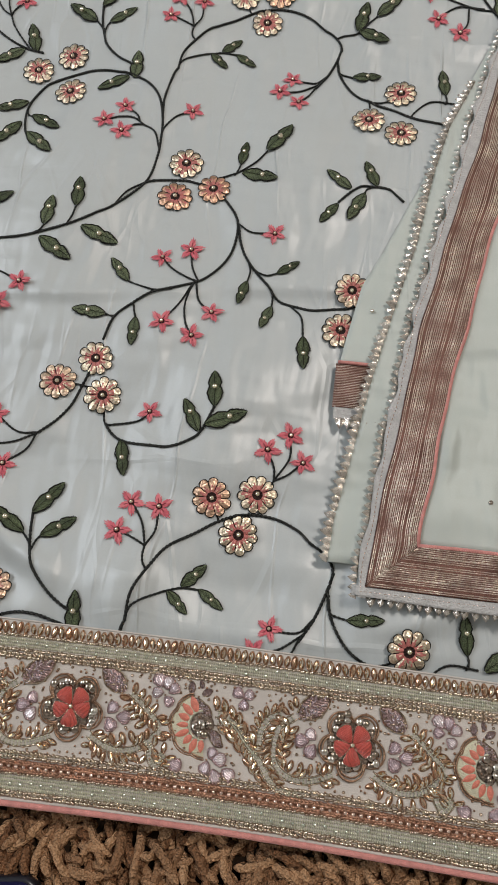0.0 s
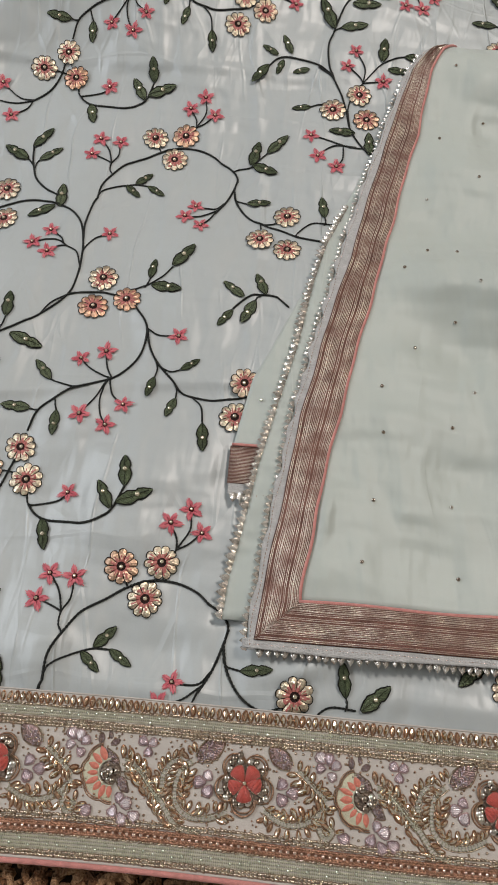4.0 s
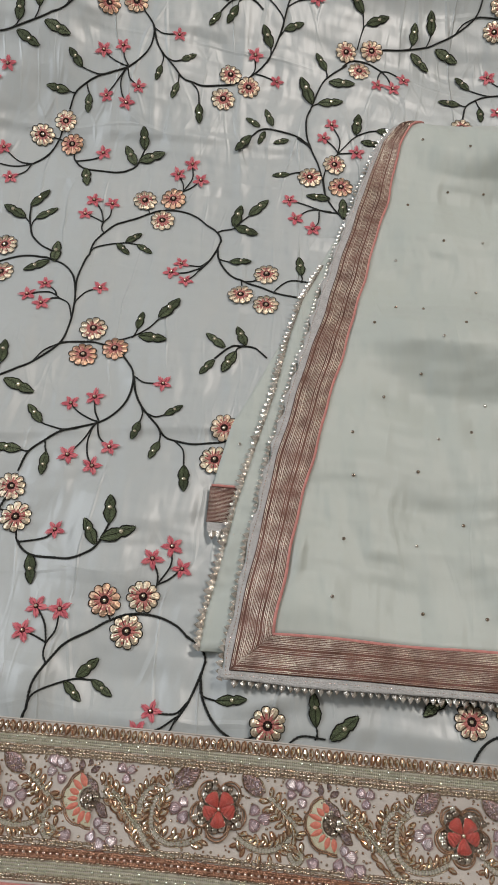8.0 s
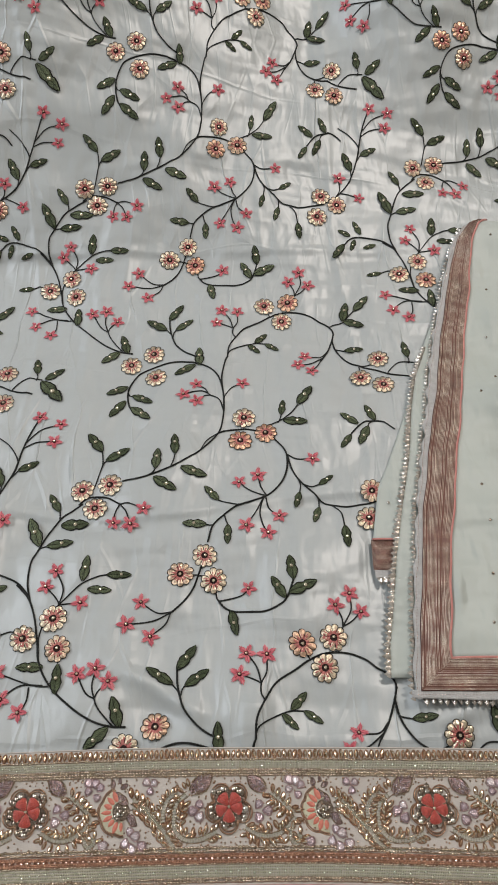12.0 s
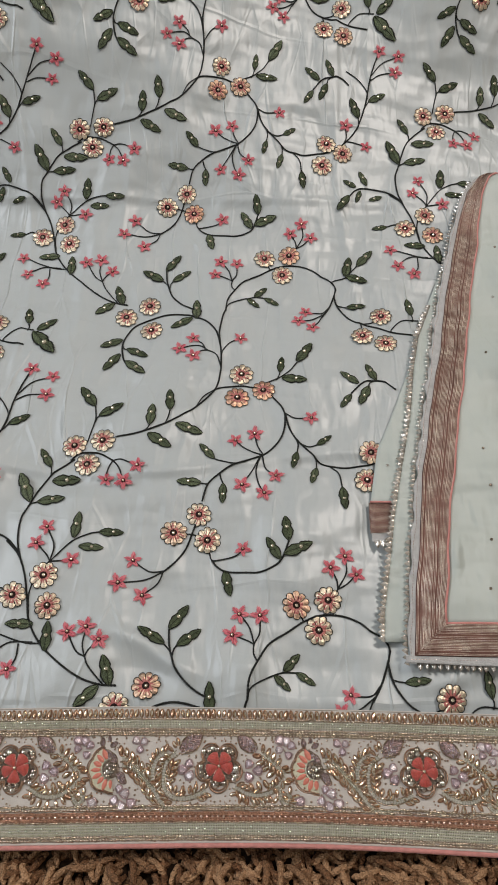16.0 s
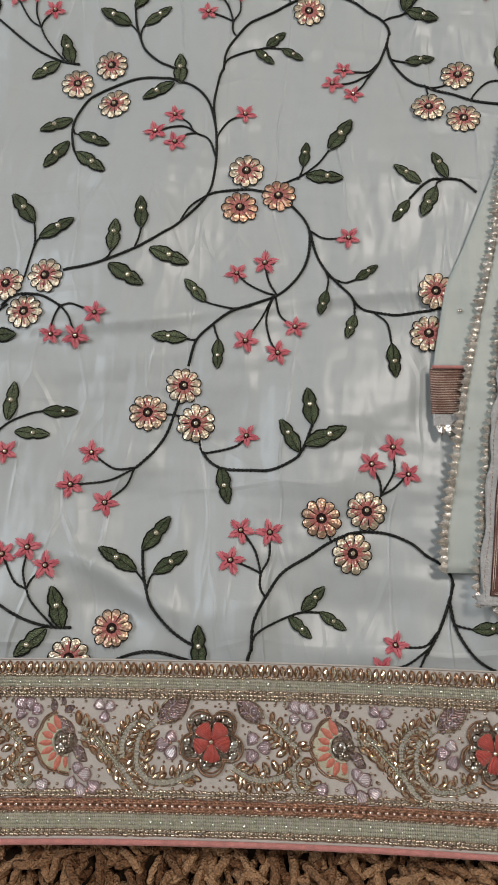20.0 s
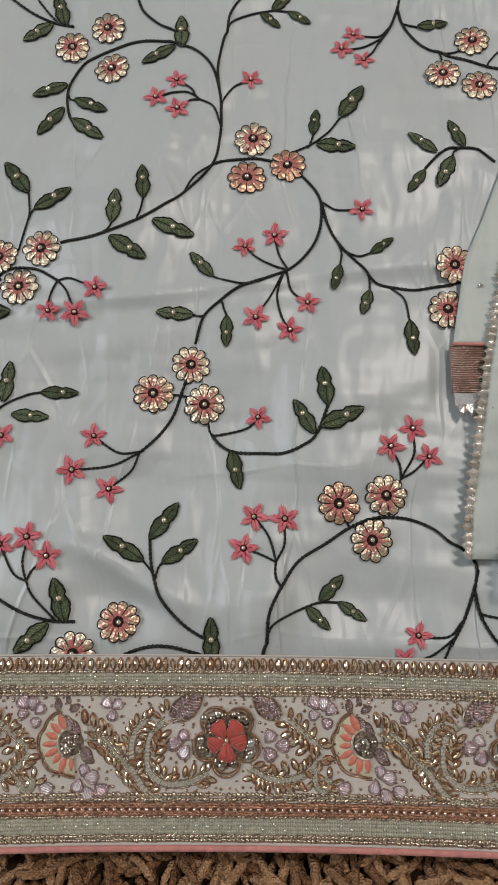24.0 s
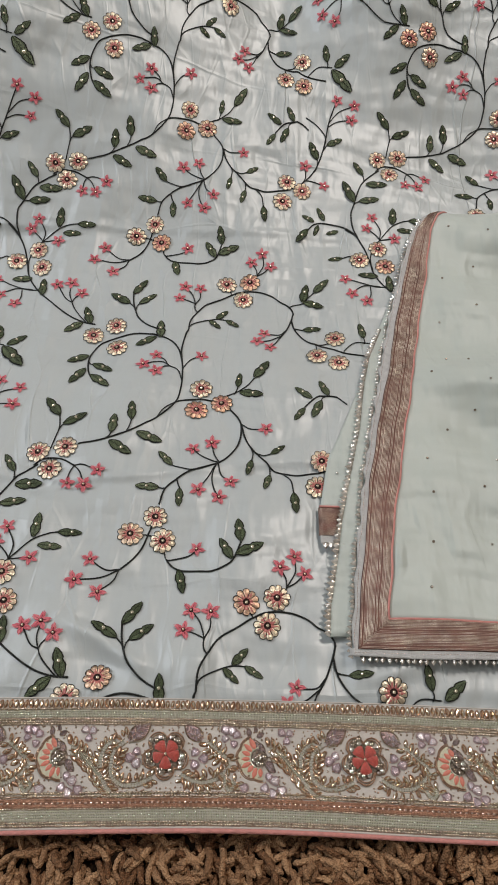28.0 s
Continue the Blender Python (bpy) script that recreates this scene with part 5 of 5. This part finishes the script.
place("pink_piping", mesh_of("pink_piping", *tube([Vector((x, y, scarf_z(x, y) + 0.0012)) for x, y in pipe2], 0.0012, 6)[:2], [PIPING]), scarf, label="salmon pink piping")

# lower layers that show past the edge
LAYER_Z = -0.0042


def layer(name, lefts, rights, y0, y1, dz, label, n=60):
    pts = []
    for i in range(n + 1):
        y = y0 + (y1 - y0) * i / n
        a, b = lefts(y), rights(y)
        pts.append([(a + (b - a) * j / 10, y, scarf_z(a + (b - a) * j / 10, y) + dz - 0.0008 * (1 - j / 10)) for j in range(11)])
    ob = place(name, grid_mesh(name, np.array(pts), GEORGETTE), scarf, label=label)
    s = ob.modifiers.new("thickness", "SOLIDIFY")
    s.thickness, s.offset = 0.0022, -1.0
    return ob


layer("folded_layer", layer_x, lambda y: inner_x(y) + 0.01, 0.134, 0.50, -0.0036, "pale green folded layer with gilt edging")
bulge_x = bez_fn(((0.20, 0.1115), (0.249, 0.1115), (0.262, 0.1135), (0.300, 0.1205), (0.326, 0.132), (0.376, 0.1515), (0.40, 0.160), (0.44, 0.178)))
layer("inner_layer", bulge_x, lambda y: layer_x(y) + 0.012, 0.2475, 0.43, -0.0062, "pale green inner fold with a gilt bead", 40)
tab_y = [0.2215 + (0.2485 - 0.2215) * i / 54 for i in range(55)]
tab = []
for i, y in enumerate(tab_y):
    tab.append([(0.1095 + 0.021 * j / 12, y, scarf_z(0.12, y) - 0.0064 - 0.0012 * (1 - min(1, j / 3)) ** 2 + 0.0004 * (i % 2)) for j in range(13)])
tab_mesh = grid_mesh("zari_band", np.array(tab), COPPER)
tab_mesh.materials.append(BRIGHT)
tab_mesh.polygons.foreach_set("material_index", [(k // 12) % 2 for k in range(len(tab_mesh.polygons))])
place("zari_band", tab_mesh, scarf, label="short end of the copper zari band")
tab2 = [[(0.1105 + 0.021 * j / 8, 0.2145 + 0.0072 * i / 4, scarf_z(0.12, 0.22) - 0.0068) for j in range(9)] for i in range(5)]
place("hem_strip", grid_mesh("hem_strip", np.array(tab2), HEM), scarf)
line = [Vector((0.1105 + 0.020 * j / 10, 0.2488, scarf_z(0.12, 0.2488) - 0.0058)) for j in range(11)]
place("pink_piping", mesh_of("pink_piping", *tube(line, 0.0011, 6)[:2], [PIPING]), scarf)

# folded ribbon teeth along the edges
tooth_v = [(-0.0028, 0, 0), (0.0028, 0, 0), (0.0016, 0.0034, 0.0009), (0, 0.0056, 0.0002), (-0.0016, 0.0034, 0.0009), (0, 0.0012, 0.0024), (0, 0.0042, 0.0016), (0, 0, 0.0012)]
tooth_f = [(0, 7, 5, 4), (7, 1, 2, 5), (4, 5, 6), (5, 2, 6), (4, 6, 3), (6, 2, 3), (0, 4, 3, 2, 1)]
TOOTH = mesh_of("ribbon_tooth", tooth_v, tooth_f, [GOTA], smooth=False)


tooth_rest = []


def teeth(path, dz, pitch=0.0047, size=1.1):
    """Ribbon teeth along a line of (x, y), pointing to its left."""
    run, want = 0.0, 0.0
    for i in range(len(path) - 1):
        a, b = Vector((*path[i], 0)), Vector((*path[i + 1], 0))
        d = b - a
        while want <= run + d.length:
            p = a + d * ((want - run) / d.length)
            turn = math.degrees(math.atan2(d.y, d.x)) + rng.uniform(-6, 6)
            m = pose(p.x, p.y, scarf_z(p.x, p.y) + dz, rng.uniform(-8, 6), rng.uniform(-6, 6), turn) @ Matrix.Scale(size * rng.uniform(0.85, 1.12), 4)
            if p.x < 0.36:
                place("ribbon_tooth", TOOTH, scarf, m)
            else:
                tooth_rest.append(moved(([Vector(q) for q in tooth_v], tooth_f, 0), m))
            want += pitch * rng.uniform(0.9, 1.1)
        run += d.length


teeth([(strip_x(y) + 0.0046 + wob(y * 1.2), y) for y in [0.118 + 0.5 * i / 110 for i in range(111)]], -0.0022, 0.0045, 0.85)
teeth([(layer_x(y) + 0.0030, y) for y in [0.136 + 0.33 * i / 90 for i in range(91)]], -0.0046)
teeth([(0.66 - 0.526 * i / 100, Y_STRIP + 0.0012) for i in range(101)], -0.0026, 0.0050, 0.95)
teeth([(0.134 - 0.022 * i / 10, 0.2150) for i in range(11)], -0.0066)

v, f, p = join(tooth_rest)
tagged(place("tooth_edging", mesh_of("tooth_edging", v, f, [GOTA], smooth=False), scarf), kind="stuff")

stitches = []
for line in ([(strip_x(y) + 0.0062 + wob(y * 1.2), y) for y in [0.119 + 0.5 * i / 200 for i in range(201)]], [(0.132 + 0.5 * i / 200, Y_STRIP + 0.0030) for i in range(201)]):
    for a, b in zip(line[::1], line[1::1]):
        q = Vector((a[0] + (b[0] - a[0]) * 0.55, a[1] + (b[1] - a[1]) * 0.55, 0))
        stitches.append(tube([Vector((a[0], a[1], scarf_z(*a) + 0.0011)), Vector((q.x, q.y, scarf_z(q.x, q.y) + 0.0011))], 0.00022, 4))
v, f, p = join(stitches)
tagged(place("hem_stitching", mesh_of("hem_stitching", v, f, [PEARL_GOLD]), scarf), kind="stuff")

GILT = mesh_of("gilt_bead", *dome(0.0013, 0.0013, 0.0011, 3, 8)[:2], [SEQUIN])


def gilt(x, y):
    place("gilt_bead", GILT, scarf, pose(x / 1000, y / 1000, scarf_z(x / 1000, y / 1000) + 0.0002))


for y_row, row in ((604, (268,)), (596, (310,)), (557, (293, 325)), (540, (257,)), (493, (285, 318)), (473, (245,)), (446, (312,)), (418, (243, 265)), (398, (225, 295)), (381, (276,)), (354, (261,)),
                   (333, (233, 310)), (307, (297,)), (298, (209, 272)), (270, (256,)), (263, (210,)), (233, (287,)), (215, (204, 254)), (174, (197,)), (169, (257, 299)), (340, (345, 388)), (430, (355, 402)), (520, (362, 410)), (250, (335, 384)), (190, (348,))):
    for x in row:
        gilt(x, y_row)
place("gilt_bead", GILT, scarf, pose(0.1275, 0.2835, scarf_z(0.1275, 0.2835) - 0.0060))


# ---- the rug ----
rug = thing("shag_rug", "brown chenille shag rug with thick finger-like tufts, under the fabric", "rug", at=(0, 0, FLOOR))


def rug_point(x, y, z):
    return Vector((x, y, z - FLOOR))


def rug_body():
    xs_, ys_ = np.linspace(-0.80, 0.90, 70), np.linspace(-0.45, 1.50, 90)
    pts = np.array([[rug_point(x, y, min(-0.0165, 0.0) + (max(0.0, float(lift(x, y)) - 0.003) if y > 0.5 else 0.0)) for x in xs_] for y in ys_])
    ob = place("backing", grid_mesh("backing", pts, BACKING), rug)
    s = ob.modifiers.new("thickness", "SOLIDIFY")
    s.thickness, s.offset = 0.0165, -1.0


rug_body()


def tuft_mesh(seed):
    """One plump chenille finger, bent over, with a fuzzy uneven skin."""
    r = random.Random(seed)
    length, bend, radius = r.uniform(0.019, 0.030), r.uniform(0.4, 1.5), r.uniform(0.0021, 0.0028)
    line, n = [], 14
    x = z = 0.0
    for i in range(n + 1):
        u = i / n
        line.append(Vector((x, 0.002 * math.sin(4 * u + seed), z)))
        a = 1.25 - bend * u * 1.35
        x += math.cos(a) * length / n
        z += math.sin(a) * length / n
    v, f = [], []
    sides = 6
    for i, p in enumerate(line):
        u = i / n
        k = radius * (1.0 if u < 0.75 else math.sqrt(max(0.02, 1 - ((u - 0.75) / 0.27) ** 2))) * (0.75 + 0.25 * min(1, u * 4))
        d = (line[min(i + 1, n)] - line[max(i - 1, 0)]).normalized()
        side = Vector((0, 1, 0))
        up = side.cross(d).normalized()
        for j in range(sides):
            w = 2 * math.pi * j / sides
            q = k * (1.0 + 0.09 * math.sin(i * 2.1 + seed)) * r.uniform(0.86, 1.14)
            v.append(p + side * (q * math.cos(w)) + up * (q * math.sin(w)))
    for i in range(n):
        for j in range(sides):
            f.append((i * sides + j, i * sides + (j + 1) % sides, (i + 1) * sides + (j + 1) % sides, (i + 1) * sides + j))
    f.append(tuple(range(n * sides, (n + 1) * sides)))
    return v, f, 0


TUFTS = [tuft_mesh(k) for k in range(10)]
TUFT_MESHES = [mesh_of("tuft", v, f, [PILE]) for v, f, p in TUFTS]
near, far = 0, []
r = random.Random(11)
spots = [(x + r.uniform(-0.005, 0.005), y + r.uniform(-0.005, 0.005)) for x in np.arange(-0.34, 0.47, 0.0055) for y in np.arange(-0.135, 0.010, 0.0058)]
r.shuffle(spots)
for x, y in spots:
    flow = 200 + 110 * math.sin(9 * x + 2) + 60 * math.sin(23 * x - 14 * y) + r.uniform(-55, 55)
    if y > -0.012:
        flow = r.uniform(190, 350)
    k = r.randrange(10)
    m = pose(x, y, -0.0185 - FLOOR, r.uniform(-18, 18), r.uniform(-8, 16), flow) @ Matrix.Scale(r.uniform(0.85, 1.1), 4)
    if y > -0.006:
        m = m @ Matrix.Diagonal((1, 1, 0.5, 1))
    if -0.16 < x < 0.28 and y > -0.075 and near < 300:
        near += 1
        place("tuft", TUFT_MESHES[k], rug, m)
    else:
        far.append(moved(TUFTS[k], m))
# the open rug round the fabric, in coarser tufts
tuft_sides, tuft_rings = 5, 5
for x in np.arange(-0.785, 0.885, 0.0135):
    for y in np.arange(-0.435, 1.485, 0.0135):
        if (-0.34 < x < 0.47 and -0.135 < y < 0.02) or (-0.60 < x < 0.64 and 0.01 < y < 1.14):
            continue
        px, py, turn = x + r.uniform(-0.005, 0.005), y + r.uniform(-0.005, 0.005), r.uniform(0, 6.28)
        base = -0.0185 - FLOOR + (max(0.0, float(lift(px, py)) - 0.003) if py > 0.5 else 0.0)
        long, k = r.uniform(0.024, 0.034), r.uniform(0.0036, 0.0046)
        ca, sa = math.cos(turn), math.sin(turn)
        line = [Vector((px + ca * long * u * (0.35 + 0.5 * u), py + sa * long * u * (0.35 + 0.5 * u), base + long * (0.75 * u - 0.5 * u * u))) for u in (0, 0.3, 0.6, 0.85, 1.0)]
        far.append(tube(line, k, tuft_sides))
v, f, p = join(far)
tagged(place("pile", mesh_of("pile", v, f, [PILE]), rug), kind="stuff")


# ---- the telephone on the rug ----
phone = thing("smartphone", "dark blue smartphone with glossy screen, lying face up on the rug", "smartphone")
phone.matrix_basis = pose(-0.0420, -0.0345, -0.0085, 2.0, 0, 8.3)


def rounded(w, h, r, z0, z1, bevel, mats):
    """A rounded plate whose top edge lies on y = 0 and which reaches down to y = -h."""
    v, f, loops = [], [], []
    for z, inset in ((z0, bevel), (z0 + bevel, 0), (z1 - bevel, 0), (z1 - bevel * 0.3, bevel * 0.3), (z1, bevel)):
        loop = []
        for cx, cy, a0 in ((w / 2 - r, -r, 0), (-w / 2 + r, -r, 90), (-w / 2 + r, -h + r, 180), (w / 2 - r, -h + r, 270)):
            for k in range(7):
                a = math.radians(a0 + 15 * k)
                v.append((cx + (r - inset) * math.cos(a), cy + (r - inset) * math.sin(a), z))
                loop.append(len(v) - 1)
        loops.append(loop)
    for a, b in zip(loops, loops[1:]):
        for i in range(len(a)):
            f.append((a[i], a[(i + 1) % len(a)], b[(i + 1) % len(a)], b[i]))
    f.append(tuple(reversed(loops[0])))
    f.append(tuple(loops[-1]))
    return mesh_of("plate", v, f, mats)


place("body", rounded(0.0755, 0.158, 0.010, 0.0, 0.0086, 0.0018, [PHONE_BODY]), phone)
place("screen", rounded(0.0715, 0.154, 0.0085, 0.0, 0.0006, 0.0002, [PHONE_GLASS]), phone, pose(0, -0.002, 0.0084), "glossy dark blue glass screen")
for k, (x, w, h) in enumerate(((0.012, 0.0010, 0.0022), (0.0145, 0.0018, 0.0022), (0.0175, 0.0016, 0.0022), (0.0205, 0.0018, 0.0018), (0.0235, 0.0018, 0.0024), (0.0268, 0.0028, 0.0016), (-0.019, 0.0022, 0.0024), (-0.0160, 0.0022, 0.0024))):
    place("status_mark", rounded(w, h, 0.0003, 0, 0.0001, 0.00002, [PHONE_MARK]), phone, pose(x, -0.0058, 0.00905))
